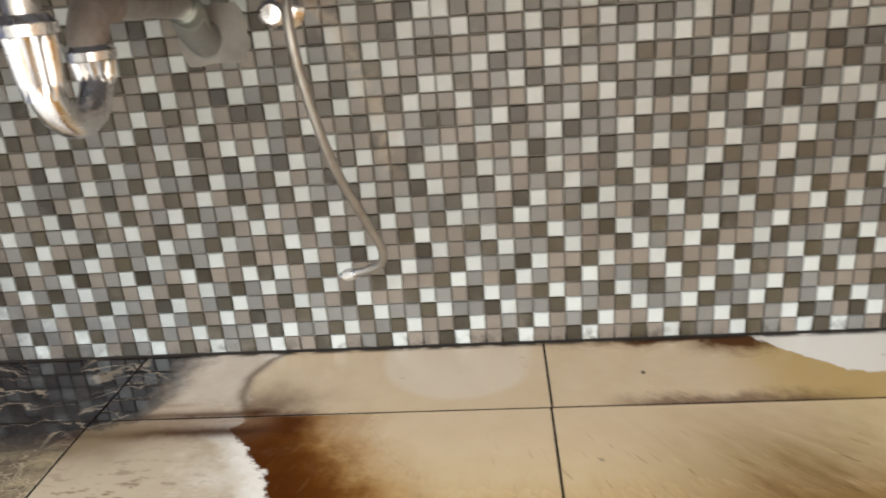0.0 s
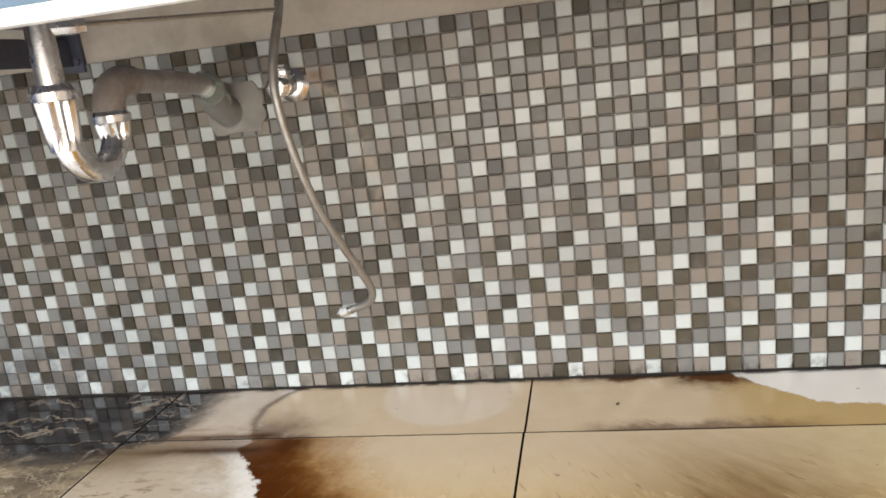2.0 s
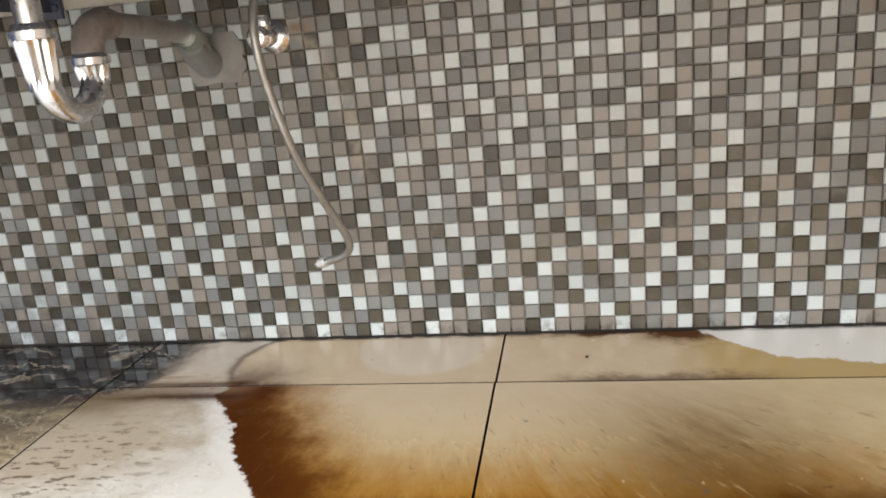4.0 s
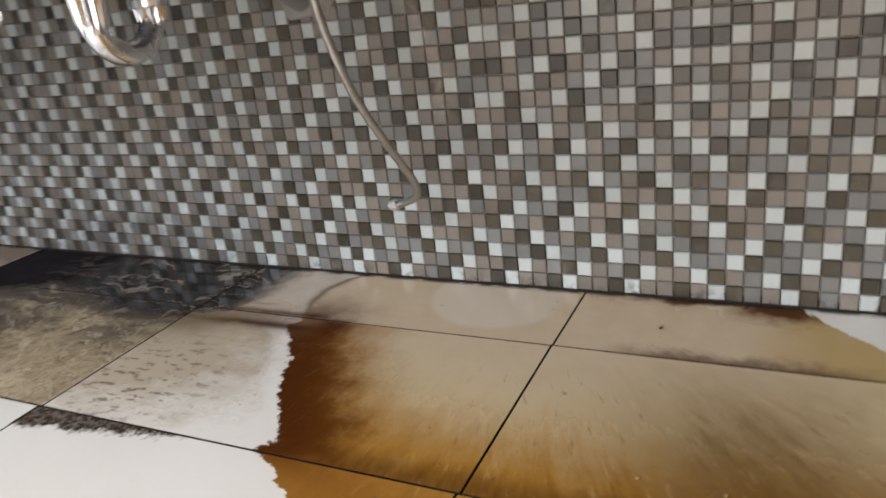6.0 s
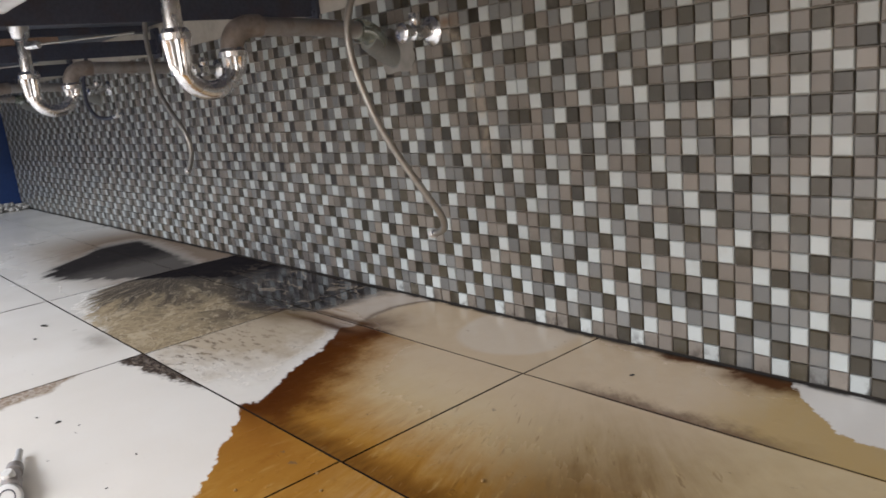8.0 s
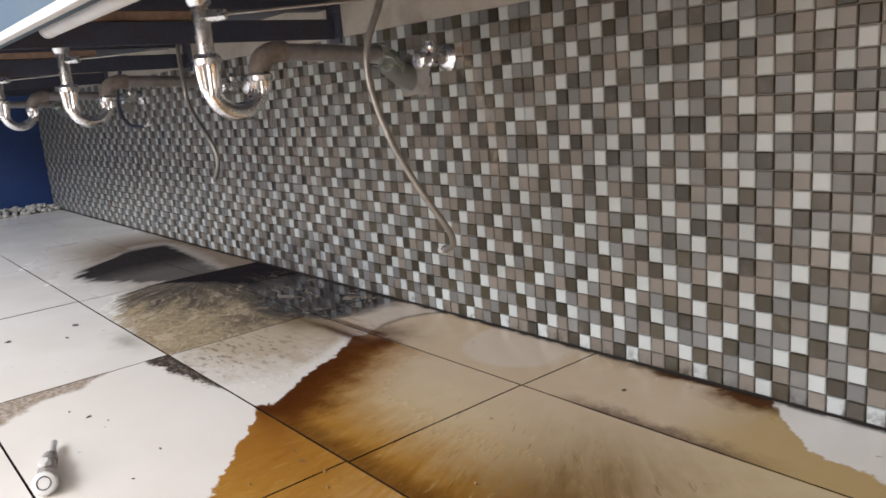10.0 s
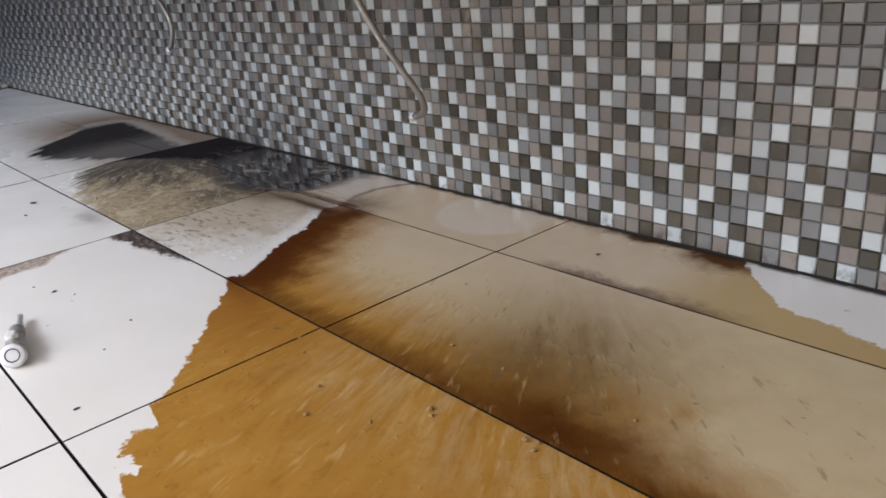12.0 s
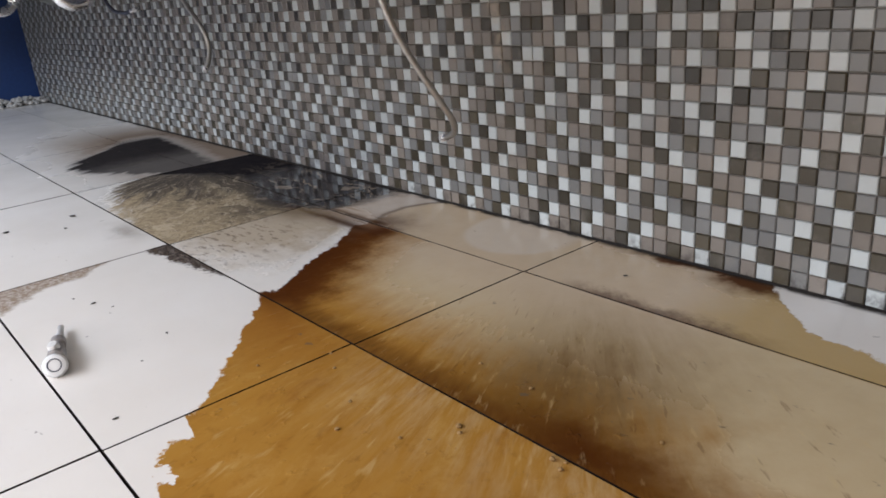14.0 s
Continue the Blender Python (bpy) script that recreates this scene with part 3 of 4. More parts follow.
def box_bm(x0, x1, y0, y1, z0, z1, bevel=0.0, bm=None):
    bm = bm or bmesh.new()
    made = bmesh.ops.create_cube(bm, size=1.0)["verts"]
    for v in made:
        v.co = Vector(((x0 + x1) / 2 + v.co.x * (x1 - x0), (y0 + y1) / 2 + v.co.y * (y1 - y0), (z0 + z1) / 2 + v.co.z * (z1 - z0)))
    if bevel:
        edges = list({e for v in made for e in v.link_edges})
        bmesh.ops.bevel(bm, geom=edges, offset=bevel, segments=2, affect="EDGES", profile=0.6)
    return bm


def spline(points, steps):
    """A smooth curve through the points."""
    pts = [Vector(p) for p in points]
    pts = [2 * pts[0] - pts[1]] + pts + [2 * pts[-1] - pts[-2]]
    out = []
    for i in range(1, len(pts) - 2):
        a, b, c, d = pts[i - 1:i + 3]
        for k in range(steps):
            t = k / steps
            out.append(0.5 * ((2 * b) + (c - a) * t + (2 * a - 5 * b + 4 * c - d) * t * t + (3 * b - a - 3 * c + d) * t ** 3))
    out.append(pts[-2])
    return out


def tube_bm(path, radius, sides=16, caps=True, bm=None):
    """A tube along a path; radius may be one number or a function of the share of the way."""
    bm = bm or bmesh.new()
    pts = [Vector(p) for p in path]
    side, rings = None, []
    for i, p in enumerate(pts):
        way = (pts[min(i + 1, len(pts) - 1)] - pts[max(i - 1, 0)]).normalized()
        if side is None:
            side = way.orthogonal().normalized()
        side = (side - way * side.dot(way)).normalized()
        up = way.cross(side)
        r = radius(i / (len(pts) - 1)) if callable(radius) else radius
        rings.append([bm.verts.new(p + r * (math.cos(2 * math.pi * k / sides) * side + math.sin(2 * math.pi * k / sides) * up)) for k in range(sides)])
    for a, b in zip(rings, rings[1:]):
        for k in range(sides):
            bm.faces.new((a[k], a[(k + 1) % sides], b[(k + 1) % sides], b[k]))
    if caps:
        bm.faces.new(rings[0][::-1])
        bm.faces.new(rings[-1])
    bmesh.ops.recalc_face_normals(bm, faces=bm.faces)
    return bm


def lathe_bm(profile, origin, axis, sides=24):
    """A turned solid: (distance along axis, radius) pairs from origin."""
    o, a = Vector(origin), Vector(axis).normalized()
    s = a.orthogonal().normalized()
    u = a.cross(s)
    bm, rings = bmesh.new(), []
    for d, r in profile:
        rings.append([bm.verts.new(o + a * d + max(r, 1e-4) * (math.cos(2 * math.pi * k / sides) * s + math.sin(2 * math.pi * k / sides) * u)) for k in range(sides)])
    for p, q in zip(rings, rings[1:]):
        for k in range(sides):
            bm.faces.new((p[k], p[(k + 1) % sides], q[(k + 1) % sides], q[k]))
    bm.faces.new(rings[0][::-1])
    bm.faces.new(rings[-1])
    bmesh.ops.recalc_face_normals(bm, faces=bm.faces)
    return bm


def nut_bm(origin, axis, radius, height, ribs=12):
    """A ribbed slip nut."""
    o, a = Vector(origin), Vector(axis).normalized()
    s = a.orthogonal().normalized()
    u = a.cross(s)
    bm, rings, n = bmesh.new(), [], ribs * 2
    for d, k0 in ((0, 0.86), (0.08, 1.0), (0.78, 1.0), (0.86, 0.93), (1.0, 0.9)):
        ring = []
        for k in range(n):
            r = radius * k0 * (1.0 if k % 2 else 0.93)
            ring.append(bm.verts.new(o + a * d * height + r * (math.cos(2 * math.pi * k / n) * s + math.sin(2 * math.pi * k / n) * u)))
        rings.append(ring)
    for p, q in zip(rings, rings[1:]):
        for k in range(n):
            bm.faces.new((p[k], p[(k + 1) % n], q[(k + 1) % n], q[k]))
    bm.faces.new(rings[0][::-1])
    bm.faces.new(rings[-1])
    bmesh.ops.recalc_face_normals(bm, faces=bm.faces)
    return bm


def fluted_bm(origin, axis, r0, r1, height, flutes=14):
    """A tapering sleeve with rounded flutes."""
    o, a = Vector(origin), Vector(axis).normalized()
    s = a.orthogonal().normalized()
    u = a.cross(s)
    bm, rings, n = bmesh.new(), [], flutes * 4
    for d, deep in ((0, 0.3), (0.1, 1.0), (0.7, 1.0), (0.9, 0.4), (1.0, 0.0)):
        r = r0 + (r1 - r0) * d ** 1.4
        rings.append([bm.verts.new(o + a * d * height + r * (1 - deep * 0.085 * (1 + math.cos(flutes * 2 * math.pi * k / n))) * (math.cos(2 * math.pi * k / n) * s + math.sin(2 * math.pi * k / n) * u)) for k in range(n)])
    for p, q in zip(rings, rings[1:]):
        for k in range(n):
            bm.faces.new((p[k], p[(k + 1) % n], q[(k + 1) % n], q[k]))
    bm.faces.new(rings[0][::-1])
    bm.faces.new(rings[-1])
    bmesh.ops.recalc_face_normals(bm, faces=bm.faces)
    return bm


# ---- structure ----
X0, X1, Y1, H = -4.08, 2.6, -3.2, 2.7
XE = -4.30          # face of the dark partition


def structure(name, bm, material, label, category):
    return tagged(new(name, mesh_of(name, bm, material)), label, category, kind="structure")


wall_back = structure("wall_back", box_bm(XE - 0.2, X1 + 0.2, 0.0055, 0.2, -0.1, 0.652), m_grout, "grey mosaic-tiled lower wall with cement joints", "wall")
structure("wall_back_upper", box_bm(XE - 0.2, X1 + 0.2, 0.0045, 0.2, 0.652, H), m_plaster, "bare stained cement plaster above the mosaic", "wall")
structure("wall_right", box_bm(X1, X1 + 0.2, Y1, 0.004, -0.1, H), m_paint, "plain off-white painted wall", "wall")
structure("ceiling", box_bm(XE - 0.2, X1 + 0.2, Y1 - 0.2, 0.2, H, H + 0.15), m_ceiling, "plain white painted ceiling", "ceiling")
# front wall with a wide window and a doorway beside it
structure("wall_front_low", box_bm(XE - 0.2, -1.25, Y1 - 0.2, Y1, -0.1, 0.6), m_paint, "off-white wall below the wide window opening", "wall")
structure("wall_front_high", box_bm(XE - 0.2, X1 + 0.2, Y1 - 0.2, Y1, 2.45, H), m_paint, "off-white wall above the wide window opening", "wall")
structure("wall_front_left", box_bm(XE - 0.2, -3.15, Y1 - 0.2, Y1, 0.6, 2.45), m_paint, "off-white wall beside the window opening", "wall")
structure("wall_front_right", box_bm(1.75, X1 + 0.2, Y1 - 0.2, Y1, -0.1, 2.45), m_paint, "off-white wall beside the open doorway", "wall")
structure("wall_left", box_bm(XE - 0.2, XE, Y1, 0.004, -0.1, H), m_navy, "dark blue painted partition at the far end", "wall")
structure("ground", box_bm(-60, 60, -120, 60, -0.35, -0.12), m_ground, "pale concrete ground outside", "ground")

floor = structure("floor", box_bm(XE - 0.2, X1, Y1, 0.004, -0.11, -0.0105), m_joint, "cream floor tiles with rusty water stains and dark joints", "floor")

# ---- counter, brackets ----
counter = thing("washbasin_counter", (-1.0, -0.4, 0.74), "long washbasin counter with dark underside and blue-grey front panel", "counter")


def under(parent, ob):
    """Keeps a part's place when its thing stands elsewhere."""
    ob.matrix_parent_inverse = Matrix.Translation(-Vector(parent.location))
    return ob


def cpart(name, bm, material, parent, label="", smooth=False):
    return under(parent, part(name, bm, material, parent, label, smooth))


cpart("slab", box_bm(-4.1, 2.0, -0.77, 0.0, 0.745, 0.785, 0.004), m_slab, counter, "dark stone slab")
cpart("front_panel", box_bm(-4.1, 2.0, -0.80, -0.775, 0.64, 0.80, 0.006), m_white, counter, "blue-grey front panel")
cpart("rim", box_bm(-4.1, 2.0, -0.812, -0.797, 0.636, 0.648, 0.003), m_plastic, counter, "white lower rim")

pipe = thing("plastic_pipe", (0.5, -0.70, 0.67), "white plastic pipe behind the counter's front panel", "pipe")
cpart("tube", tube_bm([(-0.775, -0.70, 0.669), (0.5, -0.70, 0.669), (1.95, -0.70, 0.669)], 0.0135, 20, False), m_plastic, pipe, smooth=True)
cpart("end_cap", lathe_bm([(0, 0.004), (0.002, 0.0115), (0.006, 0.0142), (0.02, 0.0145)], (-0.779, -0.70, 0.669), (1, 0, 0)), m_plastic, pipe, smooth=True)
for cx in (-0.3, 0.7, 1.6):
    cpart("clip", box_bm(cx - 0.012, cx + 0.012, -0.712, -0.688, 0.68, 0.746, 0.002), m_plastic, pipe)


def bracket(x):
    ob = thing("counter_bracket", (x, -0.38, 0.65), "black painted angle-iron bracket carrying the counter", "bracket", "brackets under the counter")
    cpart("arm", box_bm(x - 0.003, x + 0.003, -0.77, 0.0, 0.652, 0.700, 0.0012), m_iron, ob)
    cpart("flange", box_bm(x - 0.045, x - 0.003, -0.77, 0.0, 0.694, 0.700, 0.0012), m_iron, ob)
    cpart("wall_plate", box_bm(x - 0.03, x + 0.022, -0.006, 0.0055, 0.64, 0.735, 0.002), m_iron, ob)
    for bz in (0.66, 0.72):
        cpart("bolt", lathe_bm([(0, 0.007), (0.004, 0.007), (0.006, 0.005)], (x + 0.012, -0.006, bz), (0, -1, 0), 6), m_iron, ob)
    strip = thing("timber_strip", (x, -0.4, 0.70), "rough brown timber packing strip lying on an iron bracket", "timber", "timber strips on the brackets")
    cpart("strip", box_bm(x - 0.05, x - 0.002, -0.76, -0.30, 0.701, 0.722, 0.002), m_wood, strip)
    rail = thing("iron_rail", (x, -0.4, 0.725), "black iron rail between timber and slab", "rail", "iron rails under the slab")
    cpart("rail", box_bm(x - 0.055, x, -0.765, -0.02, 0.723, 0.745, 0.002), m_iron, rail)


for bx in (-0.93, -1.885, -2.84, -3.795):
    bracket(bx)


# ---- drains ----
def trap(x):
    ob = thing("basin_trap", (x, -0.48, 0.74), "chromed P-trap with a rusted waste pipe into the wall", "drain trap", "traps under the basins")
    f, b, zc, r = -0.479, -0.379, 0.550, 0.0165
    cpart("tailpiece", tube_bm([(x, f, 0.745), (x, f, 0.70), (x, f, 0.59)], r * 0.97, 20), m_chrome, ob, "upright chrome tube", True)
    cpart("drain_collar", lathe_bm([(0, 0.03), (0.006, 0.032), (0.02, 0.026), (0.05, 0.022), (0.055, 0.0165)], (x, f, 0.745), (0, 0, -1)), m_chrome, ob, smooth=True)
    pop = cpart("popup_nut", nut_bm((x, f, 0.672), (1, 0.75, 0), 0.011, 0.05, 8), m_chrome, ob, "ribbed chrome side nut", True)
    part("rod", tube_bm([(x + 0.035, f + 0.026, 0.672), (x + 0.2, f + 0.22, 0.676)], 0.0028, 8), m_steel, pop, smooth=True)
    cpart("slip_nut", lathe_bm([(0, 0.021), (0.001, 0.0262), (0.011, 0.0268), (0.013, 0.024), (0.019, 0.0215)], (x, f, 0.588), (0, 0, 1)), m_chrome, ob, "chrome slip nut", True)
    cpart("fluted_sleeve", fluted_bm((x, f, 0.588), (0, 0, -1), 0.0235, 0.0178, 0.058), m_chrome, ob, "fluted chrome sleeve", True)
    mid, rad = (f + b) / 2, (b - f) / 2
    bend = [(x, f, 0.585), (x, f, zc + 0.012)] + [(x, mid - rad * math.cos(a), zc - rad * 1.0 * math.sin(a)) for a in np.linspace(0, math.pi, 18)] + [(x, b, zc + 0.006)]
    cpart("trap_bend", tube_bm(bend, r, 22), m_chrome, ob, "bright chrome U-bend", True)
    cpart("slip_nut", lathe_bm([(0, 0.019), (0.001, 0.0245), (0.010, 0.025), (0.012, 0.022), (0.016, 0.0205)], (x, b, zc + 0.004), (0, 0, 1)), m_chrome, ob, "chrome slip nut", True)
    cpart("fluted_sleeve", fluted_bm((x, b, zc + 0.004), (0, 0, -1), 0.0222, 0.0185, 0.024), m_chrome, ob, "fluted chrome sleeve", True)
    knee = spline([(x, b, zc + 0.012), (x, b + 0.001, 0.578), (x + 0.001, b + 0.012, 0.597), (x + 0.001, b + 0.036, 0.606), (x, b + 0.06, 0.606)], 6)
    cpart("rusty_elbow", tube_bm(knee, 0.0205, 20), m_rust, ob, "brown rusted elbow", True)
    cpart("waste_pipe", tube_bm([(x, b + 0.05, 0.606), (x - 0.006, -0.2, 0.600), (x - 0.014, -0.075, 0.590)], 0.0168, 20), m_dull, ob, "dull stained chrome pipe", True)
    cpart("elbow", tube_bm(spline([(x - 0.013, -0.092, 0.591), (x - 0.015, -0.066, 0.586), (x - 0.017, -0.046, 0.570), (x - 0.018, -0.038, 0.556)], 5), 0.0232, 20), m_tarnish, ob, "tarnished chrome elbow", True)
    cpart("rubber_sleeve", tube_bm(spline([(x - 0.018, -0.062, 0.572), (x - 0.02, -0.036, 0.556), (x - 0.021, -0.012, 0.545), (x - 0.021, 0.0035, 0.54)], 5), lambda s: 0.0235 + 0.005 * s, 20), m_rubber, ob, "grey rubber sleeve in the wall", True)
    cpart("wall_flange", lathe_bm([(0, 0.036), (0.004, 0.035), (0.007, 0.029)], (x - 0.021, 0.0035, 0.54), (0, -1, 0.0)), m_rubber, ob, smooth=True)
    return ob


UNITS = (-0.625, -1.585, -2.535, -3.49)
for ux in UNITS:
    trap(ux)


def cement_patch(x, z):
    """A smear of cement over the chips round the pipe's hole."""
    pr = random.Random(11)
    bm = bmesh.new()
    rim, n = [], 28
    for k in range(n):
        a = 2 * math.pi * k / n
        e = (abs(math.cos(a)) ** 5 + abs(math.sin(a)) ** 5) ** -0.2
        rim.append((0.056 * e * math.cos(a) * pr.uniform(0.9, 1.05), 0.047 * e * math.sin(a) * pr.uniform(0.9, 1.05)))
    rings = [[bm.verts.new((x + u * sc, y + pr.uniform(-0.0003, 0.0003), z + v * sc)) for u, v in rim] for sc, y in ((1.0, 0.003), (0.985, -0.0008), (0.88, -0.0026), (0.5, -0.0032))]
    for p, q in zip(rings, rings[1:]):
        for k in range(n):
            bm.faces.new((p[k], p[(k + 1) % n], q[(k + 1) % n], q[k]))
    bm.faces.new(rings[-1])
    bmesh.ops.recalc_face_normals(bm, faces=bm.faces)
    tagged(new("cement_patch", mesh_of("cement_patch", bm, m_cement, True)), "grey cement patch round the waste pipe in the mosaic", "cement patch", kind="structure")


cement_patch(UNITS[0] - 0.008, 0.545)


def stop_valve(x, z):
    ob = thing("stop_valve", (x, 0.0, z), "small chrome angle stop valve on the mosaic wall", "valve", "stop valves on the wall")
    cpart("escutcheon", lathe_bm([(0, 0.029), (0.002, 0.029), (0.006, 0.023), (0.012, 0.014)], (x, 0.0, z), (0, -1, 0)), m_chrome, ob, smooth=True)
    cpart("body", lathe_bm([(0, 0.0125), (0.022, 0.0125), (0.024, 0.016), (0.044, 0.016), (0.047, 0.011), (0.056, 0.011)], (x, -0.008, z), (0, -1, 0)), m_chrome, ob, smooth=True)
    cpart("outlet", nut_bm((x, -0.042, z + 0.01), (0, 0, 1), 0.012, 0.026, 6), m_chrome, ob, smooth=True)
    knob = [(0, 0.009), (0.002, 0.018), (0.014, 0.0195), (0.018, 0.014), (0.019, 0.0)]
    cpart("knob", lathe_bm(knob, (x, -0.063, z), (0, -1, 0), 10), m_chrome, ob)


for ux in UNITS[:3]:
    stop_valve(ux + 0.109, 0.572)


def hose(points, label, material=None):
    ob = thing("flexible_hose", points[0], label, "hose", "hoses under the counter")
    path = spline(points, 14)
    n = len(path)

    def braid(s):
        return 0.0066 + 0.00035 * math.sin(s * n * 1.9)
    cpart("braided_tube", tube_bm(path, braid, 14), material or m_steel, ob, smooth=True)
    way = (path[-1] - path[-4]).normalized()
    nut = cpart("end_nut", nut_bm(path[-1] - way * 0.004, way, 0.0092, 0.016, 6), m_satin, ob, "chrome end nut", True)
    part("nipple", lathe_bm([(0, 0.0055), (0.006, 0.0055), (0.007, 0.004)], path[-1] + way * 0.012, way, 14), m_chrome, nut, smooth=True)
    cpart("ferrule", tube_bm(path[-6:-1], 0.0079, 14), m_chrome, ob, "crimped ferrule", True)
    return ob


hose([(-0.436, -0.19, 0.744), (-0.437, -0.213, 0.683), (-0.447, -0.247, 0.60), (-0.445, -0.252, 0.531), (-0.434, -0.232, 0.44), (-0.422, -0.205, 0.37), (-0.398, -0.165, 0.285),
      (-0.386, -0.14, 0.237), (-0.392, -0.128, 0.211), (-0.415, -0.119, 0.197), (-0.442, -0.113, 0.189)], "grey braided steel hose hanging loose with hooked end")
hose([(-1.467, -0.19, 0.744), (-1.462, -0.20, 0.67), (-1.443, -0.205, 0.585), (-1.436, -0.205, 0.533), (-1.395, -0.20, 0.475), (-1.345, -0.195, 0.425), (-1.325, -0.19, 0.385),
      (-1.33, -0.187, 0.352), (-1.358, -0.183, 0.322), (-1.388, -0.18, 0.303)], "grey braided steel hose hanging loose above slimy tiles")
hose([(-2.40, -0.05, 0.744), (-2.41, -0.09, 0.62), (-2.40, -0.10, 0.53), (-2.36, -0.09, 0.475), (-2.30, -0.07, 0.46), (-2.24, -0.05, 0.468)], "dark braided hose curling up beside the rubber sleeve", m_iron)


# ---- loose valve on the floor ----
def loose_valve():
    base, axis = Vector((-0.405, -0.902, 0.0)), Vector((-0.955, 0.29, 0.0)).normalized()
    ob = thing("loose_valve", base, "spare chrome stop valve lying on a white floor tile", "valve")
    r = 0.0182
    head = Vector((base.x, base.y, r * 0.85))
    tilt = (axis + Vector((0, 0, -0.02))).normalized()
    facing = (-axis * 1.0 + Vector((0, 0, 0.55))).normalized()
    cpart("knob", lathe_bm([(-0.012, 0.011), (-0.010, 0.0150), (-0.004, 0.0168), (0.005, 0.0168), (0.009, 0.0150), (0.0105, 0.011), (0.0105, 0.0098), (0.0095, 0.0092), (0.0095, 0.0085), (0.0104, 0.0078), (0.0106, 0.0)], head, facing, 28), m_plastic, ob, "round white knob", True)
    side = facing.orthogonal().normalized()
    other = facing.cross(side)
    ring = [head + facing * 0.0102 + 0.0091 * (math.cos(a) * side + math.sin(a) * other) for a in np.linspace(0, 2 * math.pi, 29)]
    cpart("knob_ring", tube_bm(ring, 0.0009, 6, False), m_iron, ob, "dark ring on the knob", True)
    s = head + tilt * 0.012
    s.z = 0.0165
    cpart("bonnet", lathe_bm([(0, 0.010), (0.010, 0.010), (0.011, 0.0135), (0.034, 0.0135), (0.036, 0.0095)], s, tilt, 8), m_dull, ob)
    cpart("body", lathe_bm([(0.036, 0.0095), (0.058, 0.0095), (0.0585, 0.0085), (0.061, 0.0085), (0.0615, 0.0115), (0.078, 0.0115), (0.08, 0.008)], s, tilt, 18), m_dull, ob, smooth=True)
    cpart("outlet", nut_bm(s + tilt * 0.026 + Vector((0, 0, 0.008)), (0.2, -0.25, 1.0), 0.0085, 0.012, 4), m_satin, ob, "square pale outlet")
    cpart("spindle", lathe_bm([(0.08, 0.0068), (0.11, 0.0068), (0.111, 0.0055), (0.146, 0.005), (0.149, 0.003)], s + Vector((0, 0, -0.003)), tilt, 14), m_satin, ob, "threaded end", True)


loose_valve()

# ---- grit and pebbles ----
rng = random.Random(7)


def lump_bm(r, flat, seed, bm=None):
    bm = bm or bmesh.new()
    lr = random.Random(seed)
    made = bmesh.ops.create_icosphere(bm, subdivisions=1, radius=r)["verts"]
    for v in made:
        v.co *= lr.uniform(0.72, 1.15)
        v.co.z *= flat
    return made, bm


GRIT = ((-0.001, -0.116, 4.5), (-1.301, -0.637, 9), (-1.30, -0.79, 8), (-1.204, -0.68, 5), (-0.646, -0.781, 4.5), (-0.602, -0.761, 2.5), (-0.416, -0.737, 3), (-0.215, -0.882, 4),
        (-0.70, -0.80, 3), (-0.35, -0.80, 2.5), (0.13, -0.80, 3))
for gx, gy, gr in GRIT:
    made, bm = lump_bm(gr * 0.0008, 0.3, int(gx * 1000) + 3000)
    for v in made:
        v.co.x *= 1.5
    ob = new("grit", mesh_of("grit", bm, m_fleck))
    ob.matrix_basis = pose(gx, gy, gr * 0.00028, 0, 0, rng.uniform(0, 180))
    tagged(ob, "tiny dark crumb of grit on a floor tile", "grit", "crumbs on the floor")

CRUMBS = ((0.124, -0.599, 5), (0.134, -0.607, 3.5), (0.244, -0.573, 4.5), (0.262, -0.580, 4), (0.258, -0.567, 3), (0.034, -0.480, 3.5), (0.128, -0.482, 4),
          (-0.02, -0.655, 3.5), (-0.11, -0.62, 3), (0.02, -0.70, 4), (-0.20, -0.69, 3), (0.09, -0.66, 3), (0.31, -0.47, 3), (-0.15, -0.60, 3))
for gx, gy, gr in CRUMBS:
    made, bm = lump_bm(gr * 0.0009, 0.6, int(gx * 1000) + 5000)
    ob = new("crumb", mesh_of("crumb", bm, m_crumb))
    ob.matrix_basis = pose(gx, gy, gr * 0.0005, 0, 0, rng.uniform(0, 180))
    tagged(ob, "tiny tan crumb of dried sediment on stained tile", "sediment", "tan crumbs on the stain")

pebbles = bmesh.new()
for i in range(620):
    r = rng.uniform(0.008, 0.021)
    px, py = rng.uniform(XE + 0.01, X0 + 0.02 + rng.uniform(-0.03, 0.02)), rng.uniform(-1.5, -0.01)
    made, _ = lump_bm(r, 0.75, i, pebbles)
    pz = r * 0.55 + rng.uniform(0, 0.02) * (px < X0 - 0.04)
    for v in made:
        v.co += Vector((px, py, pz))
tagged(new("pebbles", mesh_of("pebbles", pebbles, m_pebble)), "strip of pale pebbles at the foot of the partition", "gravel", kind="stuff")


# ---- floor tiles ----
TX, TY, GAP = 0.7067, 0.3575, 0.0028
x_joint, y_joint = -0.150, -0.2035


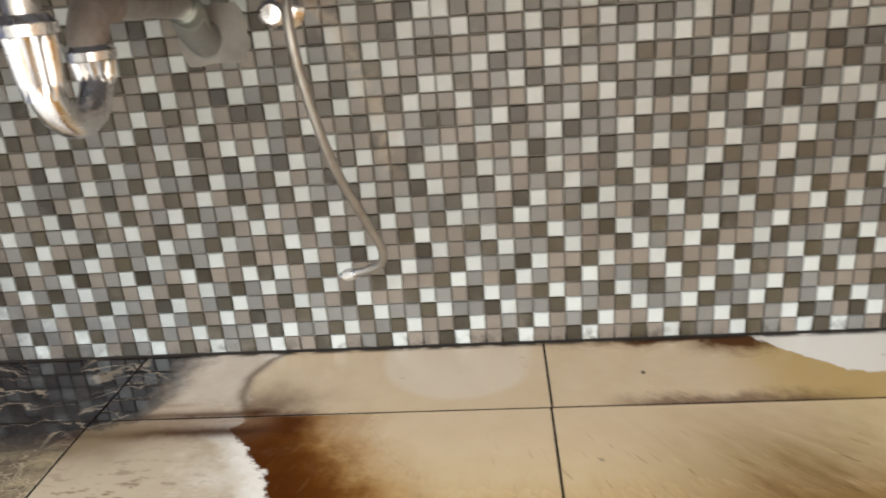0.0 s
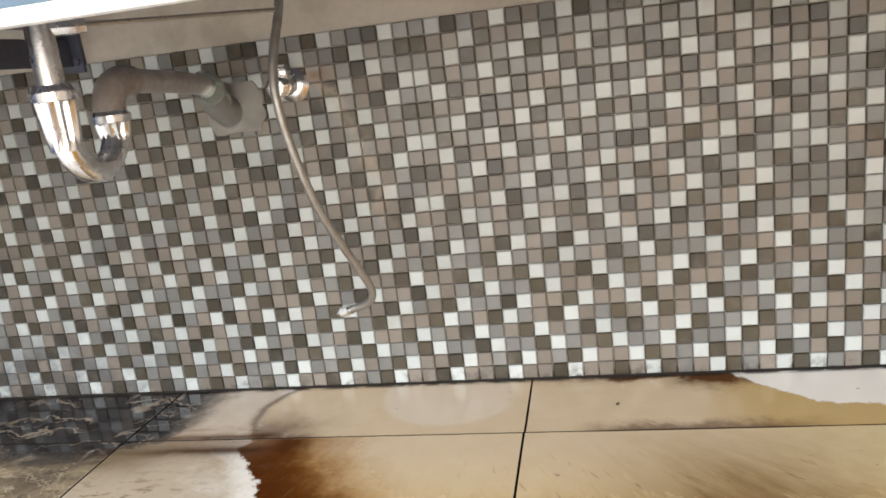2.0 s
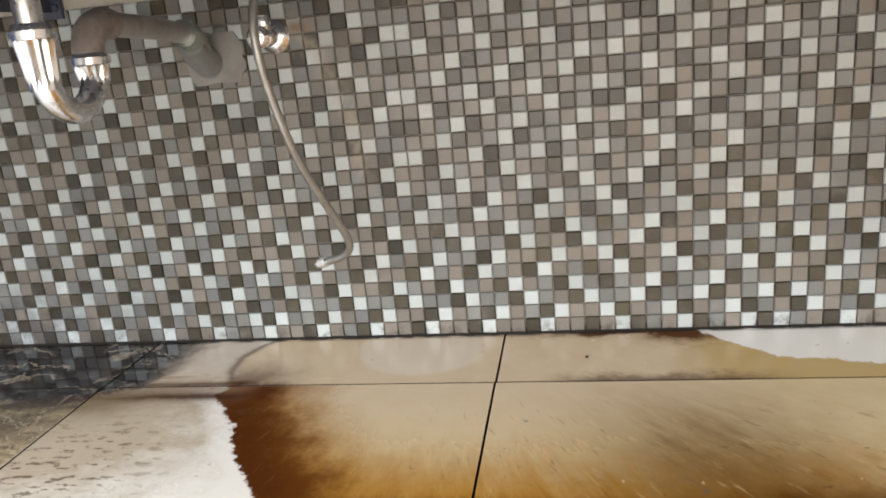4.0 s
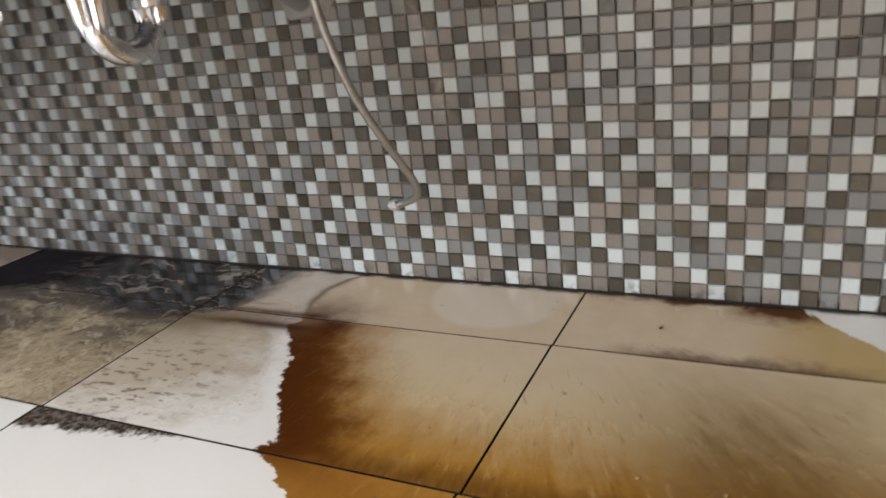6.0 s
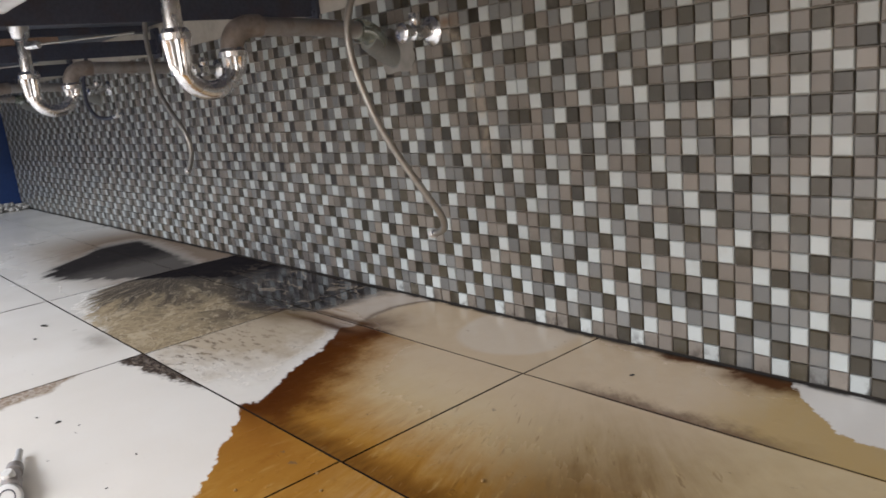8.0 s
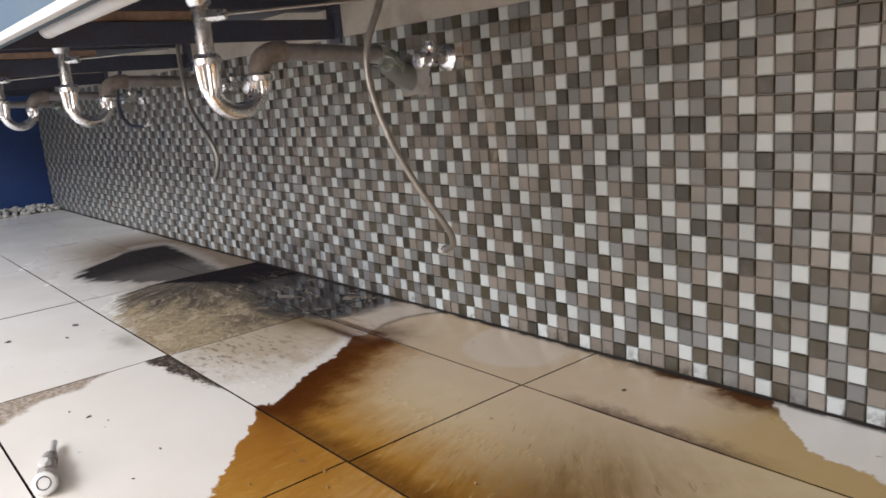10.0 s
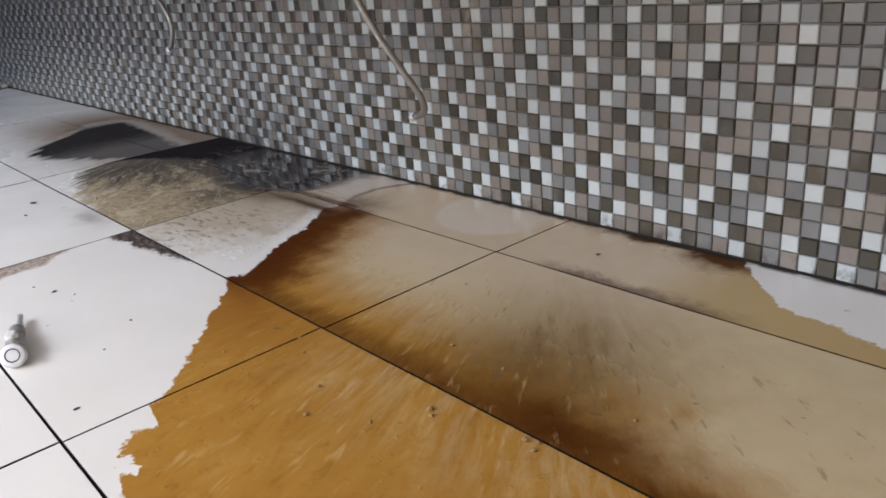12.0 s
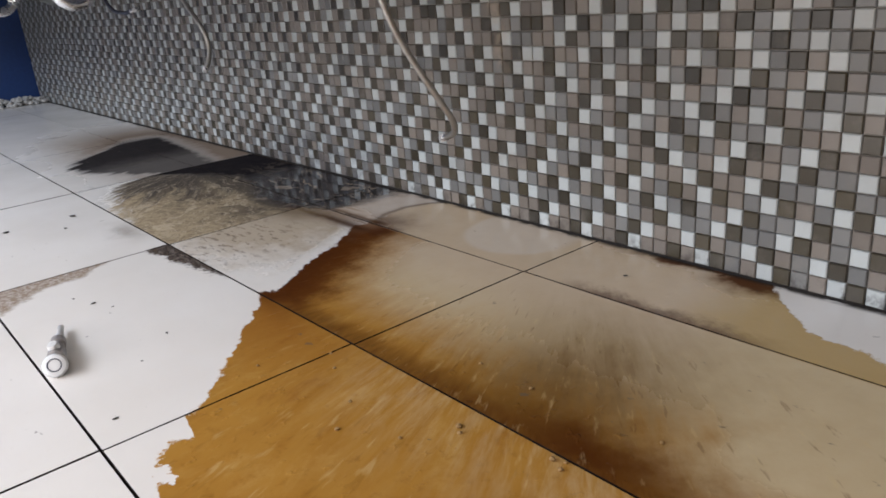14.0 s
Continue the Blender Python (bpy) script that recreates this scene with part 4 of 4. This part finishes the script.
def slab_mesh(w, d):
    c = 0.0005
    bm = bmesh.new()
    lower = [bm.verts.new((sx * w / 2, sy * d / 2, z)) for z, sx, sy in ((-0.0095, a, b) for a, b in ((-1, -1), (1, -1), (1, 1), (-1, 1)))]
    mid = [bm.verts.new((sx * w / 2, sy * d / 2, -c)) for sx, sy in ((-1, -1), (1, -1), (1, 1), (-1, 1))]
    upper = [bm.verts.new((sx * (w / 2 - c), sy * (d / 2 - c), 0)) for sx, sy in ((-1, -1), (1, -1), (1, 1), (-1, 1))]
    for a, b in ((lower, mid), (mid, upper)):
        for k in range(4):
            bm.faces.new((a[k], a[(k + 1) % 4], b[(k + 1) % 4], b[k]))
    for f in bm.faces:
        f.material_index = 1
    bm.faces.new(upper)
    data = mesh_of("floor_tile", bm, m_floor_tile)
    data.materials.append(m_joint)
    return data


rows = [(-0.0, y_joint)]
while rows[-1][1] > Y1:
    rows.append((rows[-1][1], max(rows[-1][1] - TY, Y1)))
cols = []
xl = x_joint - 6 * TX
while xl < X1:
    cols.append((max(xl, X0), min(xl + TX, X1)))
    xl += TX
shared = {}
for n, (ya, yb) in enumerate(rows):
    slip = (0.0015, 0.0, -0.004, -0.007)[min(n, 3)]      # the cross joints run slightly askew
    for xa, xb in cols:
        first = n == 0
        w, d = xb - xa - GAP, ya - yb - (GAP / 2 + 0.001 if first else GAP)
        if w < 0.03 or d < 0.03:
            continue
        key = (round(w, 4), round(d, 4))
        if key not in shared:
            shared[key] = slab_mesh(w, d)
        t = new("floor_tile", shared[key])
        t.parent = floor
        t.location = ((xa + xb) / 2 + slip, (ya + yb) / 2 + (-0.0005 if first else 0), rng.uniform(-0.0004, 0.0004) - (0.0014 if first else 0))
        t.rotation_euler = (rng.uniform(-0.0006, 0.0006) - (0.012 if first else 0), rng.uniform(-0.0004, 0.0004), 0)

# ---- mosaic wall: sheets of eleven by eleven, laid in four turns ----
# for each stretch of columns: place of the white and of the dark chip (column modulo four) in four rows
LOW = ((-999, -23, (1, 0, 2, 3), (3, 1, 0, 2)), (-22, 0, (1, 2, 0, 3), (0, 1, 3, 2)), (1, 11, (2, 1, 3, 0), (3, 2, 0, 1)),
       (12, 22, (0, 2, 1, 3), (3, 1, 0, 2)), (23, 999, (1, 0, 2, 3), (2, 1, 3, 0)))
HIGH = ((-999, -23, (1, 0, 2, 3), (0, 2, 3, 1)), (-22, -12, (0, 2, 1, 3), (3, 1, 0, 2)), (-11, 0, (1, 3, 0, 2), (2, 0, 1, 3)),
        (1, 11, (1, 0, 2, 3), (3, 2, 0, 1)), (12, 22, (3, 1, 0, 2), (2, 0, 3, 1)), (23, 999, (0, 1, 3, 2), (2, 3, 1, 0)))
ODD_CHIPS = {(2, 16): "D", (4, 21): "D", (-12, 15): "D"}


def mosaic_kind(c, r):
    if (c, r) in ODD_CHIPS:
        return ODD_CHIPS[(c, r)]
    first, table = (1, LOW) if r <= 12 else (13, HIGH)
    for a, z, white, dark in table:
        if a <= c <= z:
            if c % 4 == white[(r - first) % 4]:
                return "W"
            if c % 4 == dark[(r - first) % 4]:
                return "D"
    return "g" if random.Random(c * 911 + r * 37).random() < 0.45 else "b"


def chip_coords(c, r):
    """Eight upper and lower corners of one slightly uneven glass chip with eased edges."""
    lr = random.Random(c * 1009 + r * 9176 + 3)
    s, e, dep = P / 2 - 0.0009, 0.0015, 0.0057
    cx, cz = (c + 0.5) * P + lr.uniform(-0.0003, 0.0003), (r - 0.5) * P + lr.uniform(-0.0003, 0.0003)
    tx, tz = lr.gauss(0, 0.024), lr.gauss(0, 0.024)
    y0 = lr.uniform(-0.0006, 0.0005)
    out = []
    for half, y in ((s, dep), (s, e), (s - e, 0.0)):
        for sx, sz in ((-1, -1), (1, -1), (1, 1), (-1, 1)):
            dx, dz = sx * half, sz * half
            out.append((cx, cz, dx, y0 + y + tx * dx + tz * dz if y < dep else dep, dz))
    return out


QUADS = [(0, 1, 5, 4), (1, 2, 6, 5), (2, 3, 7, 6), (3, 0, 4, 7), (4, 5, 9, 8), (5, 6, 10, 9), (6, 7, 11, 10), (7, 4, 8, 11), (8, 9, 10, 11)]
ROWS, C0, C1 = 24, int(XE / P), int(X1 / P)
verts, faces, mats = [], [], []
order = list(MOSAIC)
near = []
for c in range(C0, C1):
    for r in range(1, ROWS + 1):
        if -1 <= c <= 21 and r <= 13:
            near.append((c, r))
            continue
        base = len(verts)
        for cx, cz, dx, y, dz in chip_coords(c, r):
            verts.append((cx + dx, y, cz + dz))
        faces += [tuple(base + i for i in q) for q in QUADS]
        mats += [order.index(mosaic_kind(c, r))] * len(QUADS)
data = bpy.data.meshes.new("mosaic")
data.from_pydata(verts, [], faces)
for key in order:
    data.materials.append(MOSAIC[key])
data.polygons.foreach_set("material_index", mats)
rest = new("mosaic", data)
rest.parent = wall_back
tagged(rest, "small white, grey and olive-brown glass mosaic chips", kind="stuff")

chip_meshes = {}
for c, r in near:
    key = (mosaic_kind(c, r), (c * 5 + r * 3) % 4)
    if key not in chip_meshes:
        m = bpy.data.meshes.new("mosaic_tile")
        m.from_pydata([(dx, y, dz) for _, _, dx, y, dz in chip_coords(c, r)], [], QUADS)
        m.materials.append(MOSAIC[key[0]])
        chip_meshes[key] = m
    ob = new("mosaic_tile", chip_meshes[key])
    ob.parent = wall_back
    ob.location = ((c + 0.5) * P, 0.0, (r - 0.5) * P)
